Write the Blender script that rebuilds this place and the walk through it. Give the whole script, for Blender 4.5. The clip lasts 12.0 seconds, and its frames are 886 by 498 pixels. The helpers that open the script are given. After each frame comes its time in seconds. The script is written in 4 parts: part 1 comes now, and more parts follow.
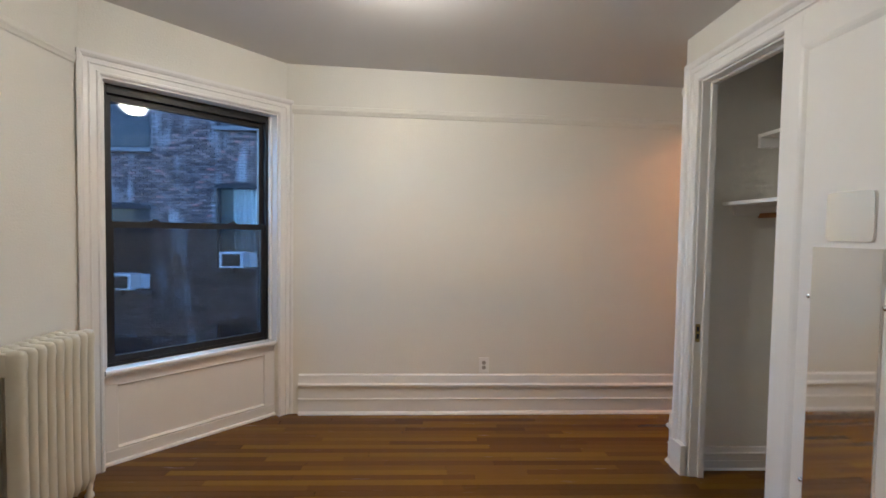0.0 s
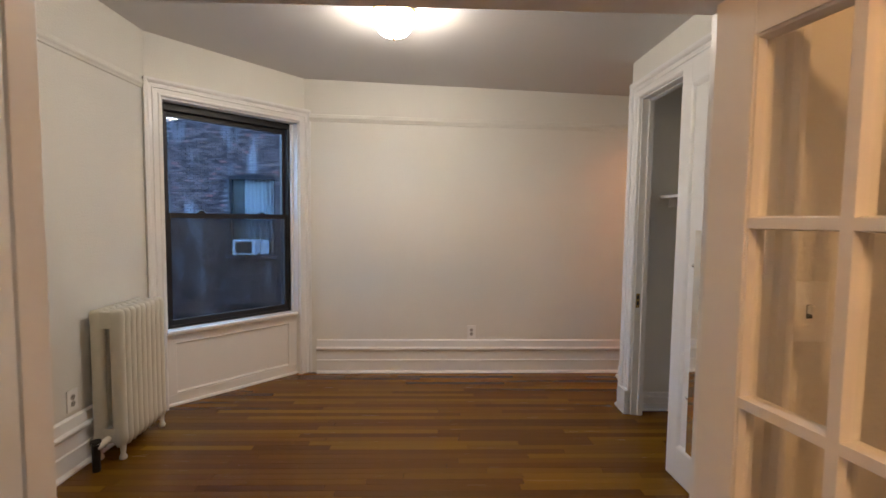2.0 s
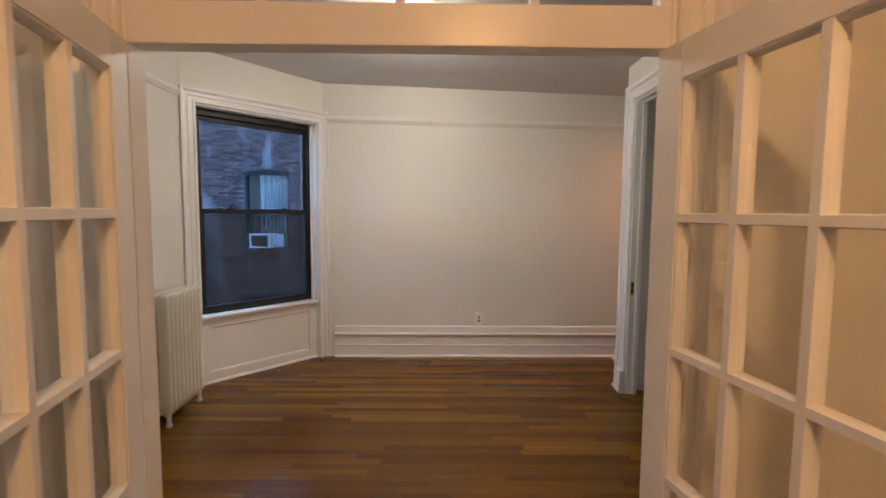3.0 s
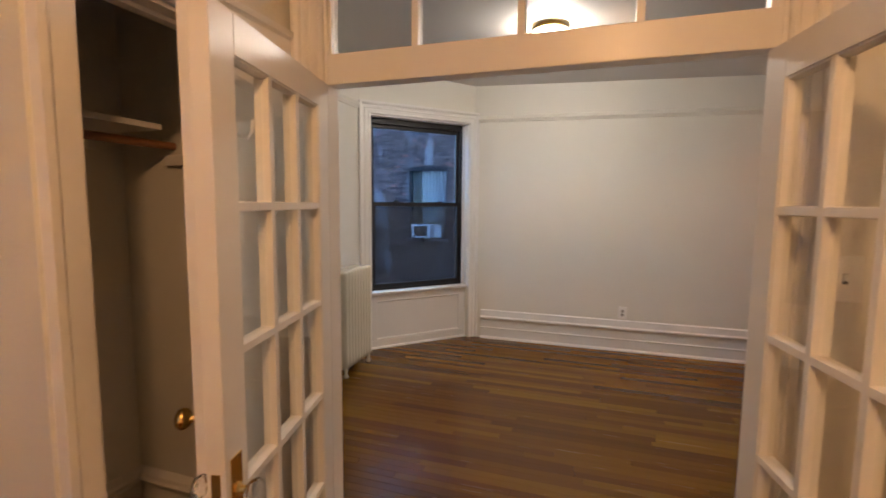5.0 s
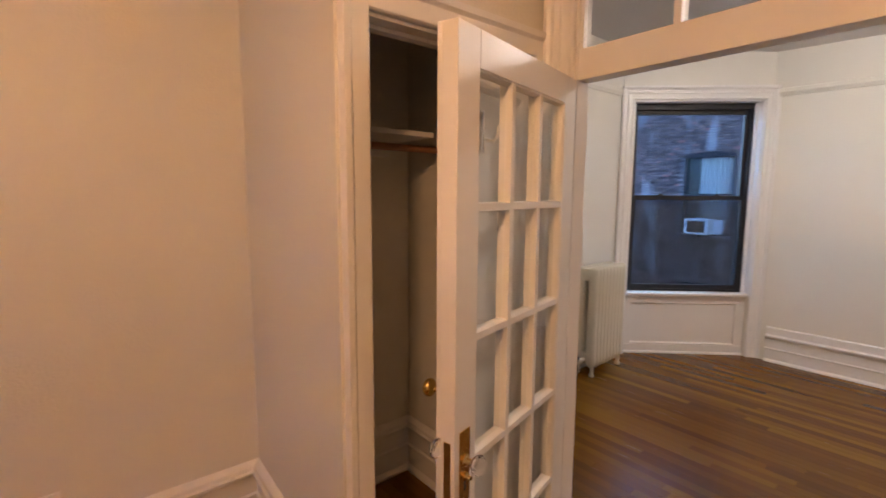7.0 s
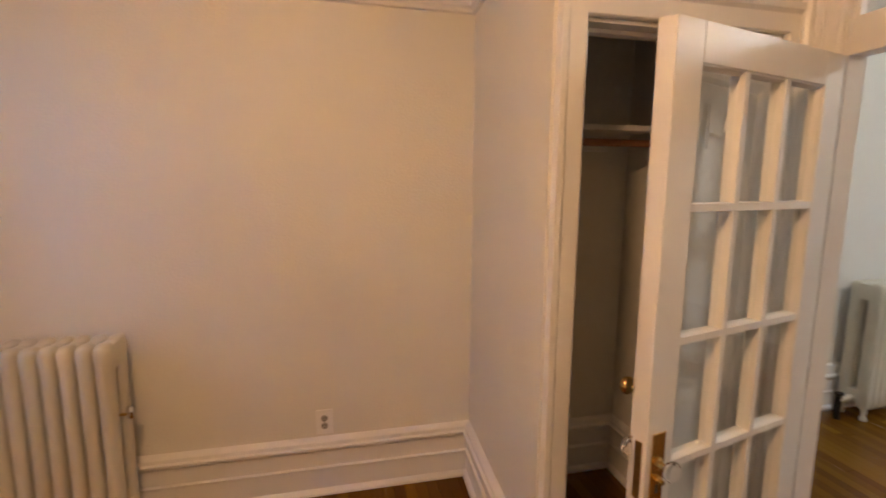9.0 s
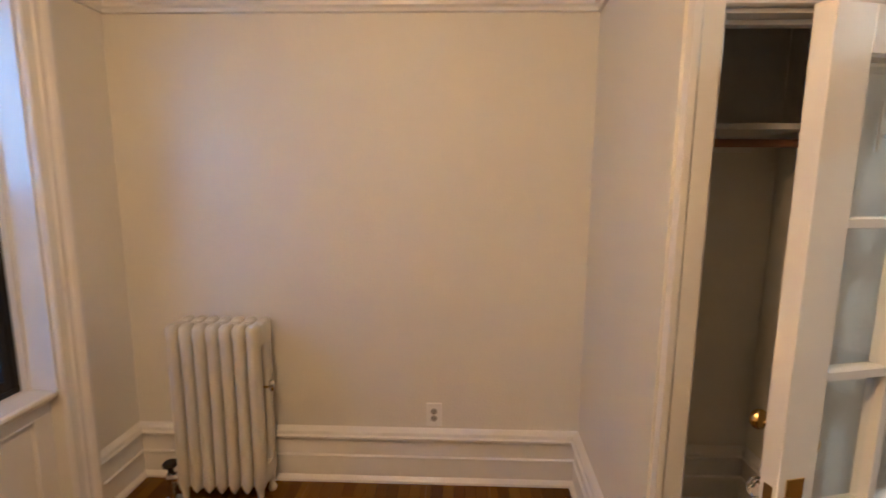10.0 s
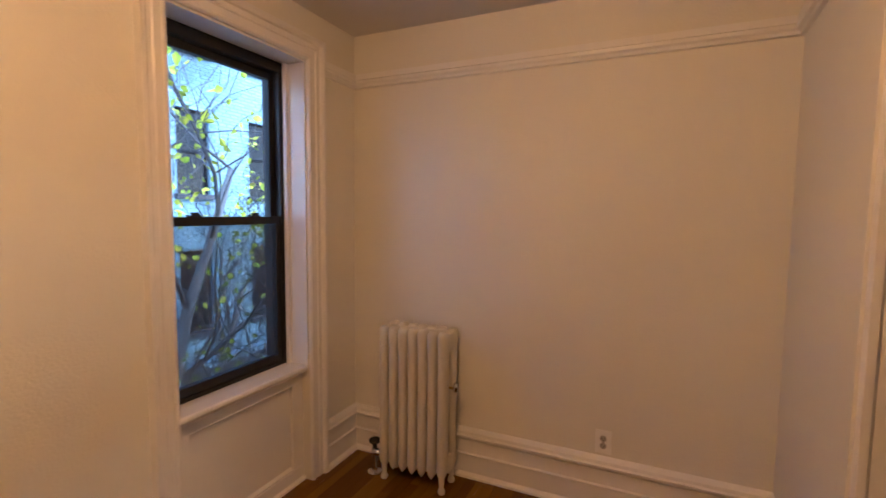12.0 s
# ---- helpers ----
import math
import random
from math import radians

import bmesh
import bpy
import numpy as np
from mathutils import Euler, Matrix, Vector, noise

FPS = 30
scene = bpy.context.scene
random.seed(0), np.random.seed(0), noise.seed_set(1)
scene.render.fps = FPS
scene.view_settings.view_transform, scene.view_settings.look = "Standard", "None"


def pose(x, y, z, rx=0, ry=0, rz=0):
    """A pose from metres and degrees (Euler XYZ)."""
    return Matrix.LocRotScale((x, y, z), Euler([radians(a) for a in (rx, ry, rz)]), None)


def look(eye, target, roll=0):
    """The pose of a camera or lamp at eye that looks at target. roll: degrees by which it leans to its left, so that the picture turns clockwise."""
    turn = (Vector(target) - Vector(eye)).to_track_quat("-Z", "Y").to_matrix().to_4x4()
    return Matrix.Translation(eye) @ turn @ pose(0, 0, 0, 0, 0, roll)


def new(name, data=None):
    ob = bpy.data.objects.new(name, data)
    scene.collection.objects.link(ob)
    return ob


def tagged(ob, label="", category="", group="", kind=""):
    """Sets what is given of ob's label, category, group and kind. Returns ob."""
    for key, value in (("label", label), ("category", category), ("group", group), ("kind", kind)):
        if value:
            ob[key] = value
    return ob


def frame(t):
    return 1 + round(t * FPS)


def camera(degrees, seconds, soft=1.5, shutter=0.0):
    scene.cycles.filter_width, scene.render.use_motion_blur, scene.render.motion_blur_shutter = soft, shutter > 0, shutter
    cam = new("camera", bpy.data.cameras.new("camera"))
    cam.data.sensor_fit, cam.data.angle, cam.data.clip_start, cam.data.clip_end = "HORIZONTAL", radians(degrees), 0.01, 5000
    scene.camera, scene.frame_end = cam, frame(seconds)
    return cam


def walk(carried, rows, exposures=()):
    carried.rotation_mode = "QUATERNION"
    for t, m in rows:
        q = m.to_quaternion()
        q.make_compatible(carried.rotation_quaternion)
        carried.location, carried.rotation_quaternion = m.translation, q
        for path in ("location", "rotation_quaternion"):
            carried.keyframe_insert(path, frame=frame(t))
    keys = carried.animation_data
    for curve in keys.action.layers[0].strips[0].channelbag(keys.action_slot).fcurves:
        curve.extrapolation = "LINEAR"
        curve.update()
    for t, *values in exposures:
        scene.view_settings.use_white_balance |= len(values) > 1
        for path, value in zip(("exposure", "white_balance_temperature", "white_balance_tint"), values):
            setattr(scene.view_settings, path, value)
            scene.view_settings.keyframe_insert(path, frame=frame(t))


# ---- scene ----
cam = camera(87.4, 12.0, shutter=0.5)
PATH = [
    (0, (-0.017, -0.056, 1.492), (0.056, 1.941, 1.415), 0.9),
    (0.5, (-0.015, -0.238, 1.485), (0.055, 1.759, 1.402), 0.9),
    (1, (-0.007, -0.421, 1.487), (0.073, 1.575, 1.395), 0.9),
    (1.5, (0.046, -0.616, 1.494), (0.11, 1.38, 1.384), 0.8),
    (2, (0.05, -0.772, 1.499), (0.109, 1.223, 1.37), 0.7),
    (2.5, (0.047, -0.908, 1.503), (0.087, 1.087, 1.36), 0.7),
    (2.7, (0.042, -0.983, 1.504), (0.077, 1.011, 1.354), 0.6),
    (4.3, (0.163, -1.339, 1.533), (-0.145, 0.629, 1.355), 0.5),
    (4.5, (0.183, -1.358, 1.531), (-0.216, 0.594, 1.35), 0.5),
    (5, (0.201, -1.37, 1.51), (-0.431, 0.517, 1.316), 0.5),
    (5.5, (0.187, -1.366, 1.501), (-0.673, 0.428, 1.298), 0.5),
    (6, (0.165, -1.354, 1.5), (-0.976, 0.274, 1.285), 0.4),
    (6.5, (0.198, -1.336, 1.519), (-1.147, 0.126, 1.291), 0.2),
    (7, (0.261, -1.323, 1.536), (-1.264, -0.051, 1.296), 0.3),
    (7.2, (0.28, -1.316, 1.537), (-1.309, -0.125, 1.299), 0.1),
    (8.8, (0.371, -1.356, 1.566), (-1.528, -0.797, 1.275), 0.5),
    (9, (0.382, -1.342, 1.558), (-1.547, -0.897, 1.274), 0.4),
    (9.5, (0.375, -1.351, 1.566), (-1.593, -1.142, 1.279), 0.4),
    (10, (0.406, -1.314, 1.586), (-1.571, -1.375, 1.291), 0.4),
    (10.5, (0.478, -1.296, 1.572), (-1.48, -1.602, 1.3), 0.5),
    (11, (0.516, -1.276, 1.574), (-1.404, -1.785, 1.338), 0.6),
    (11.5, (0.575, -1.247, 1.576), (-1.297, -1.925, 1.385), 0.6),
    (12, (0.647, -1.225, 1.574), (-1.167, -2.052, 1.417), 0.6),
]
EXPOSE = [(0, 3.83, 6150, 11), (1, 3.77, 6450, 13), (2.5, 3.72, 6650, 15), (4.5, 3.68, 6650, 15), (6, 3.80, 6600, 18), (7, 3.90, 6550, 20), (9, 4.00, 5950, 10), (9.5, 4.02, 5650, 6), (10.5, 4.07, 5150, 1), (11, 3.73, 5800, 11), (12, 3.49, 6500, 17)]
walk(cam, [(t, look(eye, target, roll)) for t, eye, target, roll in PATH], EXPOSE)

# ---- world, sun, exposure ----
world = bpy.data.worlds.new("dusk_sky")
scene.world = world
world.use_nodes = True
wnt = world.node_tree
sky = wnt.nodes.new("ShaderNodeTexSky")
sky.sky_type, sky.sun_disc = "NISHITA", False
sky.sun_elevation, sky.sun_rotation = radians(30), radians(-8)
dusk = wnt.nodes.new("ShaderNodeVectorMath")
dusk.operation = "MULTIPLY"
dusk.inputs[1].default_value = (0.50, 0.72, 1.02)
wnt.links.new(sky.outputs[0], dusk.inputs[0])
wnt.links.new(dusk.outputs[0], wnt.nodes["Background"].inputs[0])
wnt.nodes["Background"].inputs[1].default_value = 0.15
sun = new("sun", bpy.data.lights.new("sun", "SUN"))
sun.data.energy, sun.data.angle, sun.data.color = 0.18, radians(16), (0.32, 0.60, 1.0)
sun.matrix_world = look((0, 0, 20), (-1.5, -10.0, 10.0))


# ---- materials ----
def mat(name, color, rough=0.5, metal=0.0, vary=0.06, scale=3.0, grain=60.0, bump=0.1, coat=0.0, dist=0.004, sheen=None):
    m = bpy.data.materials.new(name)
    m.use_nodes = True
    nt = m.node_tree
    b = nt.nodes["Principled BSDF"]
    tc = nt.nodes.new("ShaderNodeTexCoord")
    n1, n2 = nt.nodes.new("ShaderNodeTexNoise"), nt.nodes.new("ShaderNodeTexNoise")
    n1.inputs["Scale"].default_value, n1.inputs["Detail"].default_value = scale, 5.0
    n2.inputs["Scale"].default_value, n2.inputs["Detail"].default_value = grain, 3.0
    for n in (n1, n2):
        nt.links.new(tc.outputs["Object"], n.inputs["Vector"])
    mix = nt.nodes.new("ShaderNodeMix")
    mix.data_type, mix.blend_type = "RGBA", "MIX"
    mix.inputs[6].default_value = (*[c * (1 - vary) for c in color], 1)
    mix.inputs[7].default_value = (*[min(1, c * (1 + vary)) for c in color], 1)
    nt.links.new(n1.outputs[0], mix.inputs[0])
    nt.links.new(mix.outputs[2], b.inputs["Base Color"])
    rr = nt.nodes.new("ShaderNodeMapRange")
    rr.inputs["To Min"].default_value, rr.inputs["To Max"].default_value = max(0, rough - 0.08), min(1, rough + 0.08)
    nt.links.new(n2.outputs[0], rr.inputs[0])
    nt.links.new(rr.outputs[0], b.inputs["Roughness"])
    b.inputs["Metallic"].default_value = metal
    b.inputs["Coat Weight"].default_value = coat
    if bump:
        add = nt.nodes.new("ShaderNodeMath")
        add.operation = "MULTIPLY_ADD"
        add.inputs[1].default_value = 2.0
        nt.links.new(n1.outputs[0], add.inputs[0])
        nt.links.new(n2.outputs[0], add.inputs[2])
        bp = nt.nodes.new("ShaderNodeBump")
        bp.inputs["Strength"].default_value, bp.inputs["Distance"].default_value = bump, dist
        nt.links.new(add.outputs[0], bp.inputs["Height"])
        nt.links.new(bp.outputs[0], b.inputs["Normal"])
    return m


def pieces_mat(name, ramp, rough, bump, stretch=(1, 1, 1), grain=40.0, coat=0.0, stain=None, stain_scale=1.0, mottle=0.5, stain_flow=(1, 1, 1)):
    """A material that varies from piece to piece, with grain along the piece."""
    m = bpy.data.materials.new(name)
    m.use_nodes = True
    nt = m.node_tree
    b = nt.nodes["Principled BSDF"]
    info, geo, tc = nt.nodes.new("ShaderNodeObjectInfo"), nt.nodes.new("ShaderNodeNewGeometry"), nt.nodes.new("ShaderNodeTexCoord")
    add = nt.nodes.new("ShaderNodeMath")
    add.operation = "ADD"
    nt.links.new(info.outputs["Random"], add.inputs[0])
    nt.links.new(geo.outputs["Random Per Island"], add.inputs[1])
    fr = nt.nodes.new("ShaderNodeMath")
    fr.operation = "FRACT"
    nt.links.new(add.outputs[0], fr.inputs[0])
    mp = nt.nodes.new("ShaderNodeMapping")
    mp.inputs["Scale"].default_value = stretch
    nt.links.new(geo.outputs["Position"], mp.inputs["Vector"])
    wob = nt.nodes.new("ShaderNodeVectorMath")
    wob.operation = "ADD"
    nt.links.new(mp.outputs[0], wob.inputs[0])
    comb = nt.nodes.new("ShaderNodeCombineXYZ")
    sc = nt.nodes.new("ShaderNodeMath")
    sc.operation = "MULTIPLY"
    sc.inputs[1].default_value = 37.0
    nt.links.new(fr.outputs[0], sc.inputs[0])
    nt.links.new(sc.outputs[0], comb.inputs[2])
    nt.links.new(comb.outputs[0], wob.inputs[1])
    gr = nt.nodes.new("ShaderNodeTexNoise")
    gr.inputs["Scale"].default_value, gr.inputs["Detail"].default_value, gr.inputs["Roughness"].default_value = grain, 6.0, 0.65
    nt.links.new(wob.outputs[0], gr.inputs["Vector"])
    blend = nt.nodes.new("ShaderNodeMath")
    blend.operation = "MULTIPLY_ADD"
    blend.inputs[1].default_value = mottle
    nt.links.new(gr.outputs[0], blend.inputs[0])
    half = nt.nodes.new("ShaderNodeMath")
    half.operation = "MULTIPLY_ADD"
    half.inputs[1].default_value, half.inputs[2].default_value = 1 - mottle * 0.5, -mottle * 0.25
    nt.links.new(fr.outputs[0], half.inputs[0])
    nt.links.new(half.outputs[0], blend.inputs[2])
    cr = nt.nodes.new("ShaderNodeValToRGB")
    els = cr.color_ramp.elements
    while len(els) < len(ramp):
        els.new(0.5)
    for i, c in enumerate(ramp):
        els[i].position, els[i].color = i / (len(ramp) - 1), (*c, 1)
    nt.links.new(blend.outputs[0], cr.inputs[0])
    out = cr.outputs[0]
    if stain:
        sn = nt.nodes.new("ShaderNodeTexNoise")
        sn.inputs["Scale"].default_value, sn.inputs["Detail"].default_value = stain_scale, 6.0
        run_down = nt.nodes.new("ShaderNodeMapping")
        run_down.inputs["Scale"].default_value = stain_flow
        nt.links.new(geo.outputs["Position"], run_down.inputs["Vector"])
        nt.links.new(run_down.outputs[0], sn.inputs["Vector"])
        smap = nt.nodes.new("ShaderNodeMapRange")
        smap.inputs["From Min"].default_value, smap.inputs["From Max"].default_value = 0.53, 0.66
        nt.links.new(sn.outputs[0], smap.inputs[0])
        mx = nt.nodes.new("ShaderNodeMix")
        mx.data_type = "RGBA"
        mx.inputs[7].default_value = (*stain, 1)
        nt.links.new(smap.outputs[0], mx.inputs[0])
        nt.links.new(out, mx.inputs[6])
        out = mx.outputs[2]
    nt.links.new(out, b.inputs["Base Color"])
    rr = nt.nodes.new("ShaderNodeMapRange")
    rr.inputs["To Min"].default_value, rr.inputs["To Max"].default_value = rough - 0.08, rough + 0.12
    nt.links.new(gr.outputs[0], rr.inputs[0])
    nt.links.new(rr.outputs[0], b.inputs["Roughness"])
    b.inputs["Specular IOR Level"].default_value = 0.1 if rough > 0.5 else 0.2
    b.inputs["Coat Weight"].default_value = coat
    b.inputs["Coat Roughness"].default_value = 0.07
    bp = nt.nodes.new("ShaderNodeBump")
    bp.inputs["Strength"].default_value, bp.inputs["Distance"].default_value = bump, 0.004
    nt.links.new(gr.outputs[0], bp.inputs["Height"])
    nt.links.new(bp.outputs[0], b.inputs["Normal"])
    return m


def glass_mat(name, tint=(1, 1, 1)):
    m = bpy.data.materials.new(name)
    m.use_nodes = True
    b = m.node_tree.nodes["Principled BSDF"]
    b.inputs["Base Color"].default_value = (*tint, 1)
    b.inputs["Roughness"].default_value, b.inputs["IOR"].default_value = 0.0, 1.32
    b.inputs["Transmission Weight"].default_value = 1.0
    return m


def glow_mat(name, color, strength):
    m = bpy.data.materials.new(name)
    m.use_nodes = True
    b = m.node_tree.nodes["Principled BSDF"]
    b.inputs["Base Color"].default_value = (0.85, 0.85, 0.82, 1)
    b.inputs["Emission Color"].default_value = (*color, 1)
    b.inputs["Emission Strength"].default_value = strength
    return m


LAMP_A, LAMP_B, ADDED_HALL_LAMP = 7.0, 21.8, 6.0
WALL = mat("wall_paint", (0.775, 0.755, 0.69), 0.50, vary=0.03, scale=1.6, grain=90, bump=0.22, dist=0.008)
WALL.node_tree.nodes["Principled BSDF"].inputs["Specular IOR Level"].default_value = 0.6
CEIL = mat("ceiling_paint", (0.68, 0.66, 0.64), 0.6, vary=0.03, scale=1.2, grain=70, bump=0.12, dist=0.006)
TRIM = mat("trim_gloss_paint", (0.82, 0.81, 0.79), 0.32, vary=0.025, scale=4, grain=45, bump=0.035, dist=0.0015)
DOORPAINT = mat("door_gloss_paint", (0.82, 0.81, 0.78), 0.40, vary=0.02, scale=4, grain=35, bump=0.03, dist=0.0015)
RAD = mat("radiator_paint", (0.66, 0.63, 0.52), 0.38, vary=0.05, scale=9, grain=120, bump=0.15, dist=0.002)
BLACK = mat("black_metal", (0.008, 0.008, 0.009), 0.5, vary=0.2, scale=8, grain=80, bump=0.05)
BRASS = mat("brass", (0.72, 0.50, 0.18), 0.22, metal=1.0, vary=0.15, scale=12, grain=90, bump=0.04)
DULLBRASS = mat("aged_brass", (0.42, 0.30, 0.12), 0.35, metal=1.0, vary=0.25, scale=14, grain=90, bump=0.06)
CHROME = mat("chrome", (0.75, 0.75, 0.75), 0.15, metal=1.0, vary=0.05, bump=0.0)
DARKIRON = mat("dark_iron", (0.03, 0.026, 0.022), 0.45, metal=0.6, vary=0.3, scale=12, bump=0.2)
PLASTIC = mat("ivory_plastic", (0.88, 0.87, 0.84), 0.3, vary=0.01, bump=0.0)
# the slots' shadow is put into the grey of the socket face
SOCKET = mat("shaded_socket_face", (0.42, 0.40, 0.36), 0.4, bump=0.0)
# near-black colour stands for the shade inside slots and holes
SLOT = mat("dark_slot", (0.03, 0.03, 0.03), 0.6, bump=0.0)
ROD = mat("wood_rod", (0.28, 0.12, 0.05), 0.4, vary=0.25, scale=14, grain=60, bump=0.1)
GLASS = glass_mat("clear_glass", (0.97, 0.99, 0.98))
# grey tint that darkens the view through the transom panes
GREYGLASS = glass_mat("grey_glass", (0.70, 0.71, 0.70))
CRYSTAL = glass_mat("crystal", (0.95, 0.96, 0.97))
MIRROR = mat("mirror", (0.86, 0.87, 0.86), 0.02, metal=1.0, vary=0.01, bump=0.0)
SUBFLOOR = mat("subfloor", (0.07, 0.035, 0.012), 0.9)
FLOOR = pieces_mat("oak_strip", [(0.092, 0.034, 0.002), (0.126, 0.049, 0.003), (0.162, 0.067, 0.004), (0.222, 0.099, 0.006)], 0.22, 0.02, (1.4, 22, 8), 2.2, coat=0.13, mottle=0.30)
BRICK = pieces_mat("old_brick", [(0.011, 0.007, 0.007), (0.034, 0.023, 0.023), (0.060, 0.041, 0.040), (0.100, 0.075, 0.072), (0.24, 0.050, 0.034)], 0.85, 0.8, (1, 1, 0.35), 5.0, stain=(0.16, 0.155, 0.16), stain_scale=1.0, mottle=0.75, stain_flow=(2.6, 1.0, 0.75))
MORTAR = mat("mortar", (0.028, 0.025, 0.026), 0.95, vary=0.25, scale=1.5, grain=20, bump=0.5)
PALEBRICK = pieces_mat("painted_brick", [(0.26, 0.43, 0.48), (0.32, 0.50, 0.54), (0.38, 0.56, 0.60)], 0.7, 0.5, (1, 1, 1), 10.0, stain=(0.15, 0.25, 0.30), stain_scale=0.5, mottle=0.6)
PALEMORTAR = mat("painted_joint", (0.19, 0.30, 0.34), 0.9, vary=0.15, scale=2, grain=20, bump=0.4)
STONE = mat("dark_stone", (0.06, 0.057, 0.06), 0.85, vary=0.25, scale=4, grain=30, bump=0.4)
def screen_mat(name, cover):
    """Fine woven insect mesh: thin dark wires with open gaps between them."""
    m = bpy.data.materials.new(name)
    m.use_nodes = True
    b = m.node_tree.nodes["Principled BSDF"]
    b.inputs["Base Color"].default_value, b.inputs["Roughness"].default_value = (0.012, 0.013, 0.015, 1), 0.8
    b.inputs["Alpha"].default_value = cover
    return m


SCREEN = screen_mat("insect_mesh", 0.50)
DARKPANE = mat("dark_pane", (0.012, 0.014, 0.018), 0.09, vary=0.2, scale=1.5, bump=0.0)
DARKPANE.node_tree.nodes["Principled BSDF"].inputs["Specular IOR Level"].default_value = 0.10
CURTAIN = mat("curtain", (0.17, 0.18, 0.19), 0.9, vary=0.12, scale=9, grain=50, bump=0.2)
FARFRAME = mat("far_window_frame", (0.012, 0.013, 0.015), 0.8)
FARFRAME.node_tree.nodes["Principled BSDF"].inputs["Specular IOR Level"].default_value = 0.1
SILLPAINT = mat("sill_enamel", (0.84, 0.83, 0.81), 0.16, vary=0.02, scale=4, grain=40, bump=0.03, dist=0.001)
ACBODY = mat("air_conditioner_white", (0.58, 0.60, 0.62), 0.45, vary=0.04)
BARK = mat("bark", (0.27, 0.26, 0.25), 0.9, vary=0.3, scale=9, grain=50, bump=0.7, dist=0.01)
TWIG = mat("twig_bark", (0.11, 0.10, 0.10), 0.9, vary=0.3, scale=12, grain=50, bump=0.5, dist=0.006)
LEAF = pieces_mat("leaf", [(0.42, 0.52, 0.05), (0.58, 0.64, 0.07), (0.74, 0.70, 0.09), (0.80, 0.66, 0.09)], 0.6, 0.1, (1, 1, 1), 15.0)
GROUND = mat("yard_concrete", (0.12, 0.12, 0.12), 0.95, vary=0.25, scale=1.2, grain=25, bump=0.4)


# ---- building blocks ----
def mesh_of(bm, name, material, smooth=0):
    me = bpy.data.meshes.new(name)
    bmesh.ops.recalc_face_normals(bm, faces=bm.faces)
    if smooth:
        for f in bm.faces:
            f.smooth = True
        for e in bm.edges:
            if len(e.link_faces) == 2 and e.calc_face_angle() > radians(smooth):
                e.smooth = False
    bm.to_mesh(me)
    bm.free()
    me.materials.append(material)
    return me


def part(name, bm, material, parent, label="", smooth=0, m=None):
    ob = new(name, mesh_of(bm, name, material, smooth))
    if parent is not None:
        ob.parent = parent
    if m is not None:
        ob.matrix_basis = m
    return tagged(ob, label)


def again(ob, parent, m):
    """One more object on the same mesh."""
    o = new(ob.name.split(".")[0], ob.data)
    o.parent, o.matrix_basis = parent, m
    return o


def thing(name, m, label, category, group="", kind=""):
    ob = new(name)
    ob.empty_display_size = 0.1
    ob.matrix_basis = m
    return tagged(ob, label, category, group, kind)


def box(bm, x0, x1, y0, y1, z0, z1, bevel=0.0):
    vs = [bm.verts.new((x, y, z)) for x in (x0, x1) for y in (y0, y1) for z in (z0, z1)]
    fs = [bm.faces.new([vs[i] for i in q]) for q in ((0, 1, 3, 2), (4, 6, 7, 5), (0, 4, 5, 1), (2, 3, 7, 6), (0, 2, 6, 4), (1, 5, 7, 3))]
    if bevel:
        es = list({e for f in fs for e in f.edges})
        bmesh.ops.bevel(bm, geom=es, offset=bevel, segments=2, affect="EDGES", profile=0.6)
    return bm


def slab(x0, x1, y0, y1, z0, z1, bevel=0.0):
    return box(bmesh.new(), x0, x1, y0, y1, z0, z1, bevel)


def moulding(bm, p, q, a, b, prof, m0=0.0, m1=0.0):
    """Extrude a closed profile of (u, v) along p to q; u runs along a, v along b; m0 and m1 mitre the ends."""
    p, q, a, b = Vector(p), Vector(q), Vector(a), Vector(b)
    d = (q - p).normalized()
    r0 = [bm.verts.new(p + a * u + b * v + d * (m0 * u)) for u, v in prof]
    r1 = [bm.verts.new(q + a * u + b * v - d * (m1 * u)) for u, v in prof]
    n = len(prof)
    for i in range(n):
        bm.faces.new((r0[i], r0[(i + 1) % n], r1[(i + 1) % n], r1[i]))
    bm.faces.new(r0[::-1])
    bm.faces.new(r1)
    return bm


def lathe(bm, prof, m=Matrix(), n=20):
    """Turn a profile of (radius, height) about z."""
    rings = []
    for r, z in prof:
        if r < 1e-5:
            rings.append([bm.verts.new(m @ Vector((0, 0, z)))])
        else:
            rings.append([bm.verts.new(m @ Vector((r * math.cos(i * 2 * math.pi / n), r * math.sin(i * 2 * math.pi / n), z))) for i in range(n)])
    for s, t in zip(rings, rings[1:]):
        for i in range(n):
            j = (i + 1) % n
            if len(s) == 1 and len(t) == 1:
                continue
            if len(s) == 1:
                bm.faces.new((s[0], t[j], t[i]))
            elif len(t) == 1:
                bm.faces.new((s[i], s[j], t[0]))
            else:
                bm.faces.new((s[i], s[j], t[j], t[i]))
    for r in (rings[0], rings[-1]):
        if len(r) > 2:
            bm.faces.new(r)
    return bm


